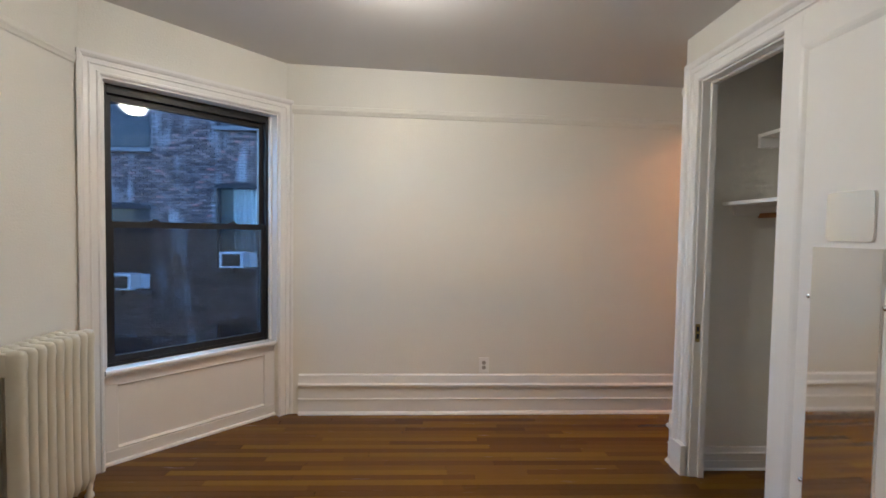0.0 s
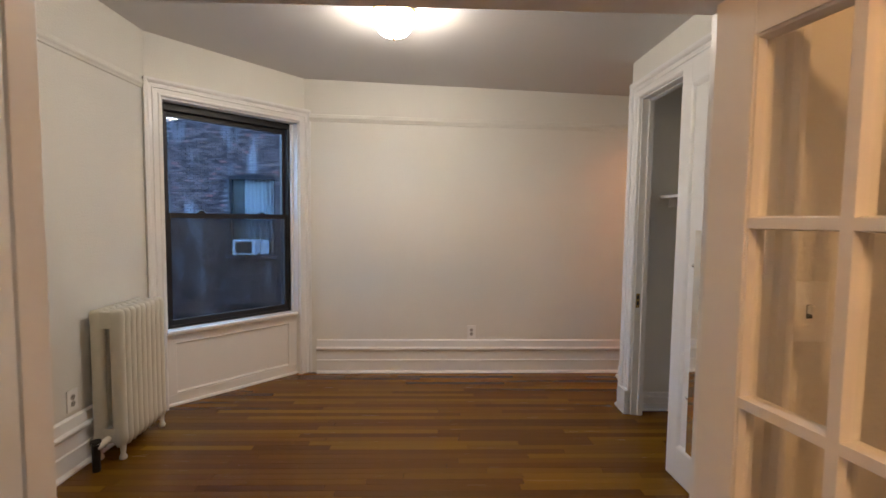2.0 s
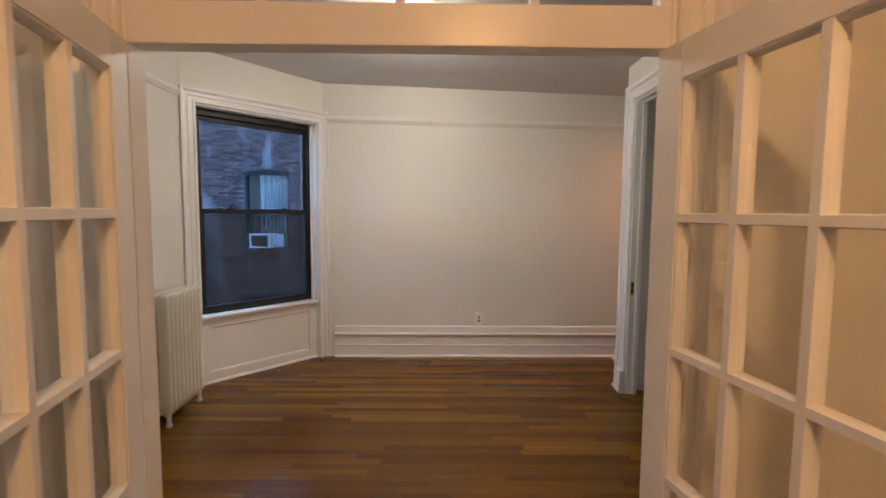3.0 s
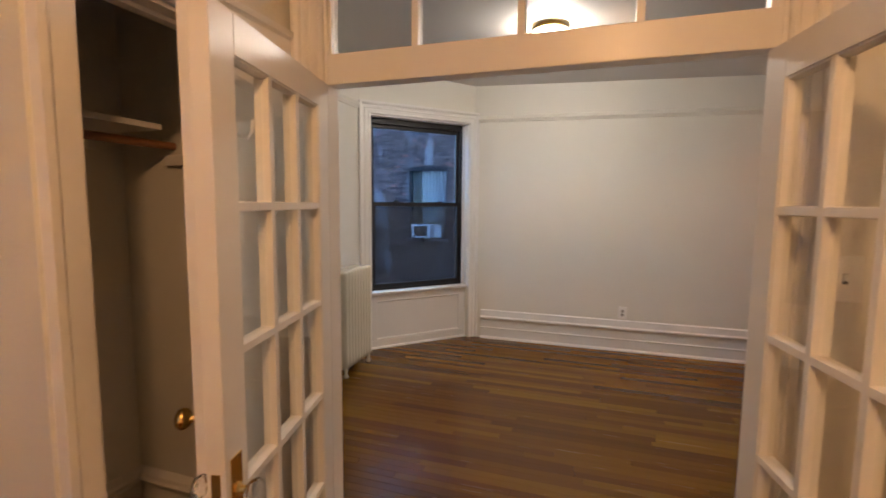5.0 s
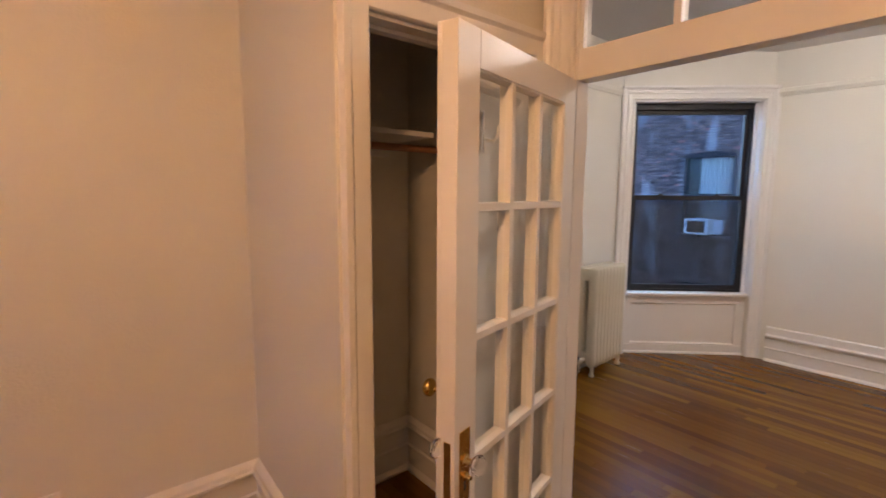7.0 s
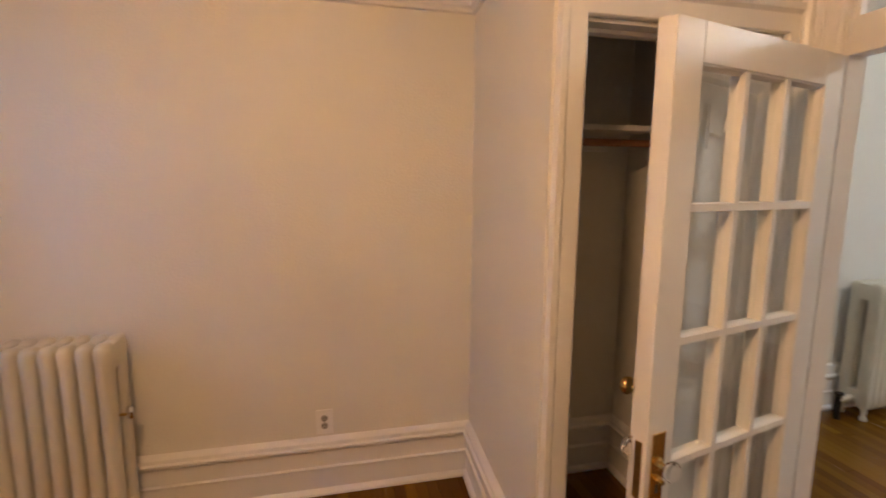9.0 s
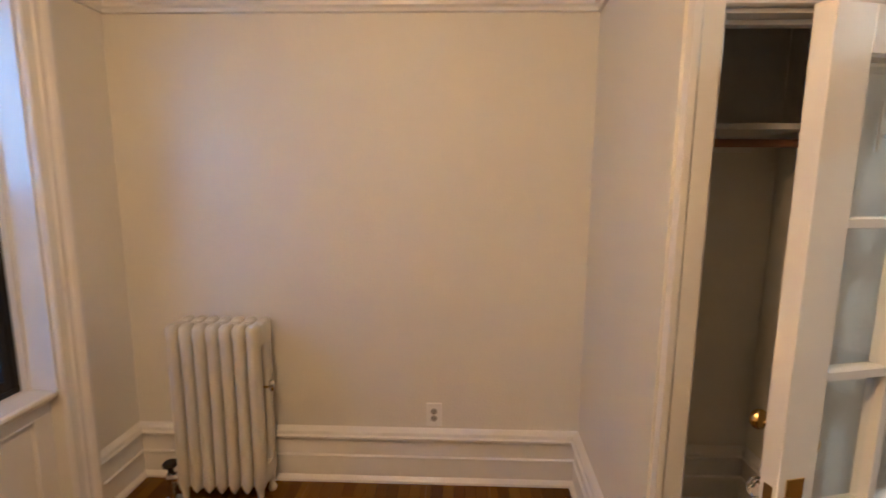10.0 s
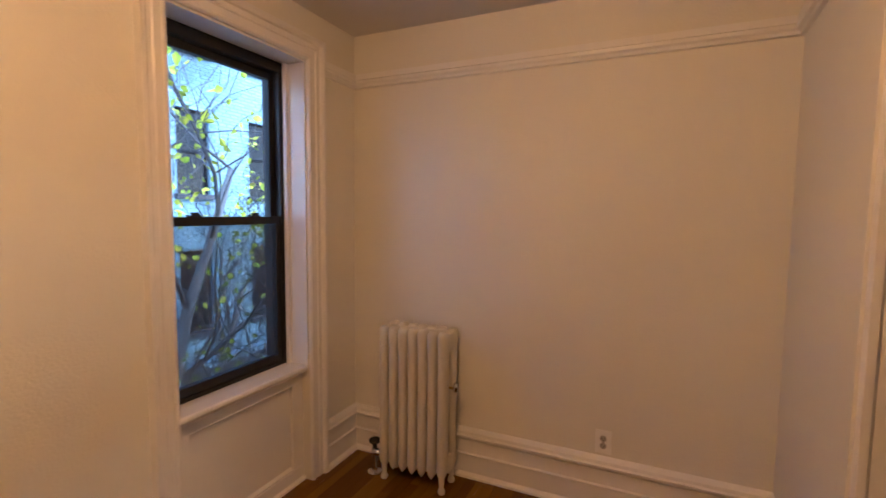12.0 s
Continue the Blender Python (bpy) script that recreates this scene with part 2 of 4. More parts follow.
def tube(bm, pts, radii, n=8):
    """A round tube through points."""
    rings = []
    for i, p in enumerate(pts):
        p = Vector(p)
        d = (Vector(pts[min(i + 1, len(pts) - 1)]) - Vector(pts[max(i - 1, 0)])).normalized()
        s = d.orthogonal().normalized() if i == 0 else (rings_s - d * rings_s.dot(d)).normalized()
        rings_s = s
        t = d.cross(s)
        rings.append([bm.verts.new(p + (s * math.cos(k * 2 * math.pi / n) + t * math.sin(k * 2 * math.pi / n)) * radii[i]) for k in range(n)])
    for r0, r1 in zip(rings, rings[1:]):
        for k in range(n):
            bm.faces.new((r0[k], r0[(k + 1) % n], r1[(k + 1) % n], r1[k]))
    bm.faces.new(rings[0][::-1])
    bm.faces.new(rings[-1])
    return bm


def wall(name, x, y, rz, length, height, thick, openings=(), label="", before=0.1, after=0.1, z0=0.0, material=None):
    """A wall whose room face runs from (x, y) along rz; its thickness lies to the left of that. Openings are (s0, s1, z0, z1)."""
    bm = bmesh.new()
    ss = sorted({-before, length + after, *[v for o in openings for v in o[:2]]})
    for s0, s1 in zip(ss, ss[1:]):
        holes = sorted((o[2], o[3]) for o in openings if o[0] < (s0 + s1) / 2 < o[1])
        z = z0
        for h0, h1 in holes:
            if h0 > z:
                box(bm, s0, s1, 0, thick, z, h0)
            z = h1
        if z < height:
            box(bm, s0, s1, 0, thick, z, height)
    ob = part(name, bm, material or WALL, None, "", 0, pose(x, y, 0, 0, 0, rz))
    return tagged(ob, label, "wall", kind="structure")


BASE_A = [(u * 0.87, v) for u, v in [(0, 0), (0, 0.040), (0.012, 0.038), (0.024, 0.028), (0.030, 0.020), (0.132, 0.020), (0.137, 0.026), (0.146, 0.026), (0.152, 0.016), (0.246, 0.016),
          (0.252, 0.026), (0.262, 0.034), (0.272, 0.040), (0.284, 0.040), (0.290, 0.030), (0.296, 0.022), (0.364, 0.018), (0.372, 0.010), (0.375, 0.0)]]
BASE_B = [(0, 0), (0, 0.040), (0.012, 0.038), (0.024, 0.028), (0.030, 0.020), (0.128, 0.020), (0.133, 0.026), (0.141, 0.026), (0.147, 0.016), (0.228, 0.016),
          (0.236, 0.026), (0.246, 0.040), (0.258, 0.042), (0.264, 0.032), (0.280, 0.028), (0.290, 0.018), (0.298, 0.0)]
RAIL = [(0, 0), (0.006, 0.009), (0.018, 0.012), (0.028, 0.020), (0.038, 0.021), (0.046, 0.015), (0.062, 0.013), (0.070, 0.0)]
RAIL_B = [(0, 0), (0.004, 0.016), (0.018, 0.020), (0.026, 0.034), (0.042, 0.036), (0.050, 0.024), (0.066, 0.030), (0.080, 0.034), (0.088, 0.0)]
CASE = [(0, 0), (0, 0.014), (0.008, 0.022), (0.018, 0.022), (0.024, 0.015), (0.052, 0.017), (0.058, 0.024), (0.066, 0.019), (0.086, 0.021), (0.092, 0.034), (0.104, 0.042), (0.120, 0.042), (0.120, 0)]

CASE_FLAT = [(0, 0), (0, 0.014), (0.006, 0.020), (0.014, 0.022), (0.078, 0.022), (0.084, 0.026), (0.092, 0.034), (0.104, 0.036), (0.120, 0.036), (0.120, 0)]


def run(name, x, y, rz, s0, s1, prof, z, label="", parent=None, material=None, fall=0.0):
    bm = moulding(bmesh.new(), (s0, 0, z), (s1, 0, z - fall * (s1 - s0)), (0, 0, 1), (0, -1, 0), prof)
    ob = part(name, bm, material or TRIM, parent, "", 30, pose(x, y, 0, 0, 0, rz))
    return tagged(ob, label or "white painted wooden moulding along the wall", "trim", kind="structure")


def casing(name, x, y, rz, s0, s1, z0, z1, label, width=0.12, foot=True, shape=CASE):
    """Door or window casing round an opening, with a plinth at each foot; local to a wall's frame."""
    k = width / 0.12
    prof = [(u * k, v) for u, v in shape]
    top = thing(name, pose(x, y, 0, 0, 0, rz), label, "trim", kind="structure")
    part("head_casing", moulding(bmesh.new(), (s0, 0, z1), (s1, 0, z1), (0, 0, 1), (0, -1, 0), prof, -1, -1), TRIM, top, "", 30)
    part("side_casing", moulding(bmesh.new(), (s0, 0, z0), (s0, 0, z1), (-1, 0, 0), (0, -1, 0), prof, 0, -1), TRIM, top, "", 30)
    part("side_casing", moulding(bmesh.new(), (s1, 0, z0), (s1, 0, z1), (1, 0, 0), (0, -1, 0), prof, 0, -1), TRIM, top, "", 30)
    if foot:
        for a, b in ((s0 - width - 0.004, s0), (s1, s1 + width + 0.004)):
            part("plinth", slab(a, b, -0.047, 0, z0, z0 + 0.19, 0.005), TRIM, top)
    return top

# ---- large structure ----
HA, HB = 2.90, 2.67


def ceil_a(x, y):
    """The first room's ceiling has settled and falls gently."""
    return 2.755 - 0.028 * x - 0.015 * (y - 3.7)


WX, WY, WR = -2.047, 2.70, 46.8          # the canted window wall
BX, BY, BR = -1.085, 3.675, 0.8           # the back wall
wall("wall_left", -2.03, 0.25, 90, 2.47, HA, 0.25, label="white painted plaster wall behind the radiator")
wall("wall_window", WX, WY, WR, 1.38, HA, 0.30, [(0.13, 1.27, 0.0, 2.38)], label="canted white plaster wall with a large window", before=0.02, after=0.02)
wall("wall_back", BX, BY, BR, 4.5, HA, 0.25, label="long white painted plaster wall, slightly uneven")
wall("wall_closet_side", 3.30, 2.87, 180, 1.68, HA, 0.08, label="white plaster return of the closet", before=0.1, after=-0.0)
# added out of view: its header keeps the hall lamp's light low
wall("wall_hall_light_block", 2.10, 4.0, -90, 1.13, HA, 0.09, [(0.16, 1.13, 0.0, 2.30)], label="unseen wall with an opening, added to hold back the side hall lamp's light", before=0.1, after=0.0)
wall("wall_hall_end", 3.30, 4.2, -90, 1.4, HA, 0.1, label="plain white end wall of the side hall")
wall("wall_right", 1.62, 2.87, -90, 2.57, HA, 0.10, [(0.165, 0.995, 0.0, 2.42)], label="white plaster wall with a closet opening", before=-0.08, after=0)
wall("wall_closet_back", 2.35, 2.87, -90, 1.6, HA, 0.08, label="off-white plaster wall inside the closet")
wall("wall_closet_end", 1.65, 1.45, 180, 0.0, HA, 0.08, label="off-white plaster end wall of the closet", before=0.8, after=-0.09)
# the wall between the rooms, with the opening of the double doors
wall("wall_between", -2.02, 0.17, 0, 4.3, HA, 0.08, [(1.235, 2.69, 0.0, 2.36)], label="plaster wall between the rooms with a double door opening", after=0.2)
wall("wall_far_left", -1.86, -3.00, 90, 2.32, HB, 0.28, label="white plaster wall in warm lamplight", after=1.1)
wall("wall_street", 2.2, -3.00, 180, 4.06, HB, 0.30, [(2.80, 3.61, 0.0, 2.40)], label="white plaster wall with a sash window")
wall("wall_far_right", 2.2, 0.17, -90, 3.15, HB, 0.2, label="plain white plaster wall")
wall("wall_closet_front", -1.86, -0.675, -2.7, 0.94, HB, 0.09, label="narrow white plaster wall beside the closet", before=0.0, after=0.0)
wall("wall_closet_face", -0.92, -0.72, 90, 0.89, HB, 0.09, [(0.100, 0.81, 0.0, 2.04)], label="white plaster wall with a narrow closet opening", before=-0.09, after=0.0)
wall("wall_closet_inner", -1.76, -0.63, 90, 0.8, HB, 0.09, label="shaded plaster back wall of the closet", before=0.0, after=0.0)
wall("wall_closet_north", -1.76, 0.12, 0, 0.84, HB, 0.046, label="shaded plaster side wall of the closet", before=0.0, after=-0.09)
cbm = slab(-2.4, 3.6, 0.24, 4.4, 0.0, 0.22)
for v in cbm.verts:
    v.co.z += ceil_a(v.co.x, v.co.y)
tagged(part("ceiling_1", cbm, CEIL, None), "white painted ceiling with faint unevenness", "ceiling", kind="structure")
tagged(part("ceiling_2", slab(-2.4, 2.6, -3.4, 0.24, HB, HB + 0.2), CEIL, None), "off-white painted ceiling", "ceiling", kind="structure")
tagged(part("ceiling_3", slab(-1.755, -1.012, -0.625, 0.115, 2.36, 2.44), CEIL, None), "shaded closet ceiling", "ceiling", kind="structure")
tagged(part("subfloor", slab(-2.4, 3.6, -3.4, 4.4, -0.14, -0.022), SUBFLOOR, None), "dark boards below the strip floor", "floor", kind="structure")

# baseboards
BT = "tall white moulded baseboard with a projecting cap"
run("baseboard", BX, BY, BR, 0.06, 4.3, BASE_A, 0, BT)
run("baseboard", -2.03, 0.25, 90, 0.0, 2.41, BASE_A, 0, BT)
run("baseboard", 3.30, 2.87, 180, 0.0, 1.705, BASE_A, 0, BT)
run("baseboard", 1.62, 2.87, -90, -0.03, 0.040, BASE_A, 0, BT)
run("baseboard", 1.62, 2.87, -90, 1.12, 2.57, BASE_A, 0, BT)
run("baseboard", 2.35, 2.79, -90, 0.0, 1.3, [(u * 0.45, v * 0.6) for u, v in BASE_A], 0, "low painted baseboard inside the closet")
run("baseboard", 1.72, 2.79, 0, 0.0, 0.63, [(u * 0.45, v * 0.6) for u, v in BASE_A], 0, "low painted baseboard inside the closet")
run("baseboard", -1.86, -3.00, 90, 0.0, 2.325, BASE_B, 0, BT)
run("baseboard", 2.2, -3.00, 180, 3.727, 4.06, BASE_B, 0, BT)
run("baseboard", 2.2, -3.00, 180, 0.0, 2.675, BASE_B, 0, BT)
run("baseboard", -1.86, -0.675, -2.7, 0.0, 0.955, BASE_B, 0, BT)
run("baseboard", 0.79, 0.17, 0, 0.0, 1.4, BASE_B, 0, BT)
run("baseboard", 2.2, 0.17, -90, 0.0, 3.15, BASE_B, 0, BT)
run("baseboard", -1.76, -0.63, 90, 0.0, 0.75, BASE_B, 0, BT)
run("baseboard", -1.76, 0.12, 0, 0.0, 0.75, BASE_B, 0, BT)
# picture rails
run("trim", BX, BY, BR, 0.0, 4.3, RAIL, 2.397, "thin white picture rail", material=WALL, fall=0.013)
run("trim", -2.03, 0.25, 90, 0.0, 2.45, RAIL, 2.41, "thin white picture rail", material=WALL)
run("trim", 3.30, 2.87, 180, 0.0, 1.70, RAIL, 2.36, "thin white picture rail", material=WALL)
run("trim", -1.86, -3.00, 90, 0.0, 2.325, RAIL_B, 2.345, "moulded white picture rail")
run("trim", -1.86, -0.675, -2.7, 0.0, 0.96, RAIL_B, 2.345, "moulded white picture rail")
run("trim", 2.2, -3.00, 180, 3.73, 4.06, RAIL_B, 2.345, "moulded white picture rail")
run("trim", 2.2, -3.00, 180, 0.0, 2.67, RAIL_B, 2.345, "moulded white picture rail")

# casings and jambs
casing("closet_casing_1", 1.62, 2.87, -90, 0.165, 0.995, 0, 2.42, "white moulded casing round the closet opening")
casing("closet_casing_2", -0.92, -0.72, 90, 0.100, 0.81, 0, 2.04, "white moulded casing round the narrow closet opening", 0.09, shape=CASE_FLAT)
casing("double_door_casing", -2.02, 0.17, 0, 1.235, 2.69, 0, 2.36, "white moulded casing round the double doors", 0.115)
casing("double_door_casing", 2.28, 0.25, 180, 1.57, 3.08, 0, 2.40, "white moulded casing round the double doors")


def jamb(name, x, y, rz, s0, s1, z1, thick, label, stop=True):
    top = thing(name, pose(x, y, 0, 0, 0, rz), label, "door frame", kind="structure")
    part("side_jamb", slab(s0, s0 + 0.012, 0.003, thick - 0.003, 0, z1 - 0.012, 0.002), TRIM, top)
    part("side_jamb", slab(s1 - 0.012, s1, 0.003, thick - 0.003, 0, z1 - 0.012, 0.002), TRIM, top)
    part("head_jamb", slab(s0, s1, 0.003, thick - 0.003, z1 - 0.012, z1, 0.002), TRIM, top)
    if stop:
        for a, b in ((s0 + 0.012, s0 + 0.026), (s1 - 0.026, s1 - 0.012)):
            part("door_stop", slab(a, b, 0.052, 0.088, 0, z1 - 0.026, 0.003), TRIM, top)
        part("door_stop", slab(s0 + 0.012, s1 - 0.012, 0.052, 0.088, z1 - 0.026, z1 - 0.012, 0.003), TRIM, top)
    return top


j1 = jamb("closet_frame_1", 1.62, 2.87, -90, 0.165, 0.995, 2.42, 0.10, "white painted closet door frame with a strike plate")
part("strike_plate", slab(0.1768, 0.1788, 0.012, 0.040, 0.84, 0.95, 0.0005), DULLBRASS, j1, "dark metal strike plate")
part("strike_hole", slab(0.1785, 0.1798, 0.018, 0.034, 0.905, 0.935), SLOT, j1)
part("strike_hole", slab(0.1785, 0.1798, 0.018, 0.034, 0.860, 0.890), SLOT, j1)
jamb("closet_frame_2", -0.92, -0.72, 90, 0.100, 0.81, 2.04, 0.09, "white painted frame of the narrow closet")
jamb("double_door_frame", -2.02, 0.17, 0, 1.235, 2.69, 2.36, 0.08, "white painted frame of the double doors", False)
# transom over the double doors
tr = thing("transom_window", pose(-0.785, 0.17, 0), "four-pane white wooden transom window over the double doors", "transom window", kind="structure")
part("bottom_rail", slab(0.012, 1.443, 0.004, 0.075, 1.945, 2.055, 0.004), TRIM, tr)
part("top_rail", slab(0.012, 1.443, 0.010, 0.060, 2.30, 2.348, 0.003), TRIM, tr)
for a, b in ((0.012, 0.026), (0.344, 0.368), (0.712, 0.736), (1.069, 1.093), (1.412, 1.443)):
    part("mullion", slab(a, b, 0.010, 0.060, 2.055, 2.30, 0.003), TRIM, tr)
for a, b in ((0.026, 0.344), (0.368, 0.712), (0.736, 1.069), (1.093, 1.412)):
    p = part("pane", slab(a, b, 0.032, 0.036, 2.055, 2.30), GREYGLASS, tr)
    p.visible_shadow = False


# ---- windows ----
def sash_window(name, x, y, rz, s0, s1, z0, z1, deep, label, meet):
    """A black double-hung window in an opening, with white reveals, sill, apron and a panel under it."""
    top = thing(name, pose(x, y, 0, 0, 0, rz), label, "window", kind="structure")
    w = 0.012
    part("reveal", slab(s0, s0 + w, 0.002, deep + 0.09, z0, z1 - w, 0.002), TRIM, top)
    part("reveal", slab(s1 - w, s1, 0.002, deep + 0.09, z0, z1 - w, 0.002), TRIM, top)
    part("head_reveal", slab(s0, s1, 0.002, deep + 0.09, z1 - w, z1, 0.002), TRIM, top)
    for a, b in ((s0 + w, s0 + w + 0.022), (s1 - w - 0.022, s1 - w)):
        part("stop_bead", slab(a, b, deep - 0.03, deep - 0.004, z0, z1 - w, 0.004), TRIM, top)
    a, b, t = s0 + w, s1 - w, 0.040
    y0, y1 = deep, deep + 0.085
    fr = part("frame", slab(a, a + t, y0, y1, z0, z1 - w, 0.003), BLACK, top, "black aluminium frame")
    part("frame", slab(b - t, b, y0, y1, z0, z1 - w, 0.003), BLACK, top)
    part("frame", slab(a + t, b - t, y0, y1, z1 - w - 0.055, z1 - w, 0.003), BLACK, top)
    part("frame", slab(a + t, b - t, y0, y1, z0, z0 + 0.022, 0.003), BLACK, top)
    for c, d in ((s0, s0 + 0.02), (s1 - 0.02, s1)):
        part("outer_reveal", slab(c, d, deep + 0.0905, 0.305, z0, z1, 0.002), STONE, top, "dark weathered outer reveal")
    part("outer_sill", slab(s0 + 0.02, s1 - 0.02, deep + 0.0905, 0.36, z0 - 0.05, z0 - 0.003, 0.006), STONE, top, "dark stone outer sill")
    ia, ib = a + t, b - t
    for k, (c0, c1, yy) in enumerate(((meet - 0.02, z1 - w - 0.055, y0 + 0.045), (z0 + 0.022, meet + 0.022, y0 + 0.008))):
        sash = thing("upper_sash" if k == 0 else "lower_sash", Matrix(), "", "")
        sash.parent = top
        r = 0.032
        part("stile", slab(ia, ia + r, yy, yy + 0.03, c0, c1, 0.002), BLACK, sash)
        part("stile", slab(ib - r, ib, yy, yy + 0.03, c0, c1, 0.002), BLACK, sash)
        part("rail", slab(ia + r, ib - r, yy, yy + 0.03, c1 - (0.042 if k else 0.04), c1, 0.002), BLACK, sash)
        part("rail", slab(ia + r, ib - r, yy, yy + 0.03, c0, c0 + (0.042 if k else 0.036), 0.002), BLACK, sash)
        g = part("pane", slab(ia + r, ib - r, yy + 0.012, yy + 0.016, c0 + 0.03, c1 - 0.03), GLASS, sash)
        g.visible_shadow = False
    for c in (0.25, 0.75):
        cx = ia + (ib - ia) * c
        bm = slab(cx - 0.032, cx + 0.032, y0 + 0.006, y0 + 0.034, meet + 0.022, meet + 0.030, 0.002)
        box(bm, cx - 0.012, cx + 0.026, y0 + 0.012, y0 + 0.026, meet + 0.030, meet + 0.042, 0.003)
        part("sash_lock", bm, BLACK, top, "small black cam lock")
    scr = part("insect_screen", slab(ia, ib, y1 - 0.012, y1 - 0.010, z0 + 0.03, meet - 0.022), SCREEN, top, "fine dark insect screen outside the lower sash")
    scr.visible_shadow = False
    # sill, apron and panel
    sp = [(-0.006, 0.0), (-0.006, deep - 0.006), (0.010, deep + 0.002), (0.022, deep), (0.028, deep - 0.010), (0.028, 0.0)]
    part("window_sill", moulding(bmesh.new(), (s0 + w, deep + 0.004, z0 - 0.028), (s1 - w, deep + 0.004, z0 - 0.028), (0, 0, 1), (0, -1, 0), sp), SILLPAINT, top, "glossy white sill", 30)
    part("apron", slab(s0, s1, 0.050, 0.070, z0 - 0.10, z0 - 0.034, 0.003), TRIM, top)
    part("panel", slab(s0, s1, 0.070, 0.30, 0.0, z0 - 0.05), TRIM, top)
    part("panel_rail", slab(s0, s1, 0.050, 0.070, 0.0, 0.085, 0.004), TRIM, top)
    e = 0.085
    part("panel_frame", slab(s0, s0 + e, 0.052, 0.070, 0.085, z0 - 0.10, 0.003), TRIM, top)
    part("panel_frame", slab(s1 - e, s1, 0.052, 0.070, 0.085, z0 - 0.10, 0.003), TRIM, top)
    bead = [(0, 0), (0, 0.014), (0.010, 0.018), (0.016, 0.008), (0.022, 0.0)]
    part("panel_bead", moulding(bmesh.new(), (s0 + e, 0.070, 0.085), (s1 - e, 0.070, 0.085), (0, 0, 1), (0, -1, 0), bead), TRIM, top)
    part("panel_bead", moulding(bmesh.new(), (s0 + e, 0.070, z0 - 0.10), (s1 - e, 0.070, z0 - 0.10), (0, 0, -1), (0, -1, 0), bead), TRIM, top)
    part("shoe_bead", moulding(bmesh.new(), (s0, 0.050, 0), (s1, 0.050, 0), (0, 0, 1), (0, -1, 0), [(0, 0), (0, 0.018), (0.012, 0.016), (0.020, 0.0)]), TRIM, top)
    return top


sash_window("window_1", WX, WY, WR, 0.13, 1.27, 0.605, 2.38, 0.10, "black double-hung sash window with a glossy white sill", 1.50)
casing("window_casing_1", WX, WY, WR, 0.13, 1.27, 0, 2.38, "wide white moulded window casing", foot=False)
sash_window("window_2", 2.2, -3.00, 180, 2.80, 3.61, 0.692, 2.40, 0.145, "black double-hung sash window in a deep white reveal", 1.52)
casing("window_casing_2", 2.2, -3.00, 180, 2.80, 3.61, 0, 2.40, "wide white moulded window casing", foot=False)


# ---- ceiling lamps ----
def bowl_lamp(name, x, y, z, r, glow, label):
    """A flush frosted bowl with a wide upper cap and a smaller lobe below it, in a shallow brass pan."""
    top = thing(name, pose(x, y, z), label, "ceiling lamp")
    part("base", lathe(bmesh.new(), [(r * 0.62, 0.02), (r * 0.72, -0.008), (r * 0.86, -0.026), (r * 0.90, -0.034), (r * 0.86, -0.040), (r * 0.50, -0.036), (0.0, -0.036)], n=40), BRASS, top, "shallow brass pan with a rolled rim", 40)
    cap = [(r * 0.45, -0.040)] + [(r * (0.45 + 0.51 * math.sin(a)), -0.076 + 0.036 * math.cos(a)) for a in [k * math.pi / 16 for k in range(1, 13)]]
    lobe = [(r * 0.72 * math.cos(a), -0.112 - 0.066 * math.sin(a)) for a in [k * math.pi / 18 for k in range(1, 9)]]
    part("shade", lathe(bmesh.new(), cap + lobe + [(0.0, -0.178)], n=40), glow, top, "frosted white glass bowl", 60)
    part("finial", lathe(bmesh.new(), [(0.0, -0.176), (0.008, -0.179), (0.010, -0.190), (0.006, -0.196), (0.0, -0.199)], n=12), BRASS, top, "brass finial", 40)
    return top


def dome_lamp(name, x, y, z, r, glow, label):
    top = thing(name, pose(x, y, z), label, "ceiling lamp")
    part("base", lathe(bmesh.new(), [(r * 0.66, 0.0), (r * 0.74, -0.008), (r * 0.76, -0.022), (r * 0.72, -0.032), (r * 0.66, -0.034), (0.0, -0.034)], n=32), BRASS, top, "brass pan", 40)
    prof = [(r * 0.60, -0.035)] + [(r * 0.93 * math.cos(a), -0.044 - 0.085 * math.sin(a)) for a in [k * math.pi / 20 for k in range(0, 10)]] + [(0.0, -0.130)]
    part("shade", lathe(bmesh.new(), prof, n=32), glow, top, "frosted white glass dome", 60)
    part("finial", lathe(bmesh.new(), [(0.0, -0.127), (0.008, -0.130), (0.010, -0.144), (0.006, -0.150), (0.0, -0.154)], n=12), BRASS, top, "brass finial", 40)
    return top


bowl_lamp("ceiling_lamp", -0.18, 2.14, ceil_a(-0.18, 2.14) - 0.004, 0.150, glow_mat("cool_white_glow", (1.0, 0.93, 0.82), LAMP_A), "lit frosted glass dome lamp on the ceiling")
dome_lamp("ceiling_lamp", 0.28, -1.75, HB, 0.085, glow_mat("warm_glow", (1.0, 0.55, 0.245), LAMP_B), "lit warm dome lamp on the ceiling")
# added lamp, out of view: throws the peach glow onto the back wall
dome_lamp("ceiling_lamp", 2.90, 3.35, ceil_a(2.90, 3.35), 0.085, glow_mat("unseen_hall_glow", (1.0, 0.42, 0.20), ADDED_HALL_LAMP), "unseen warm lamp added in the side hall to tint the back wall")

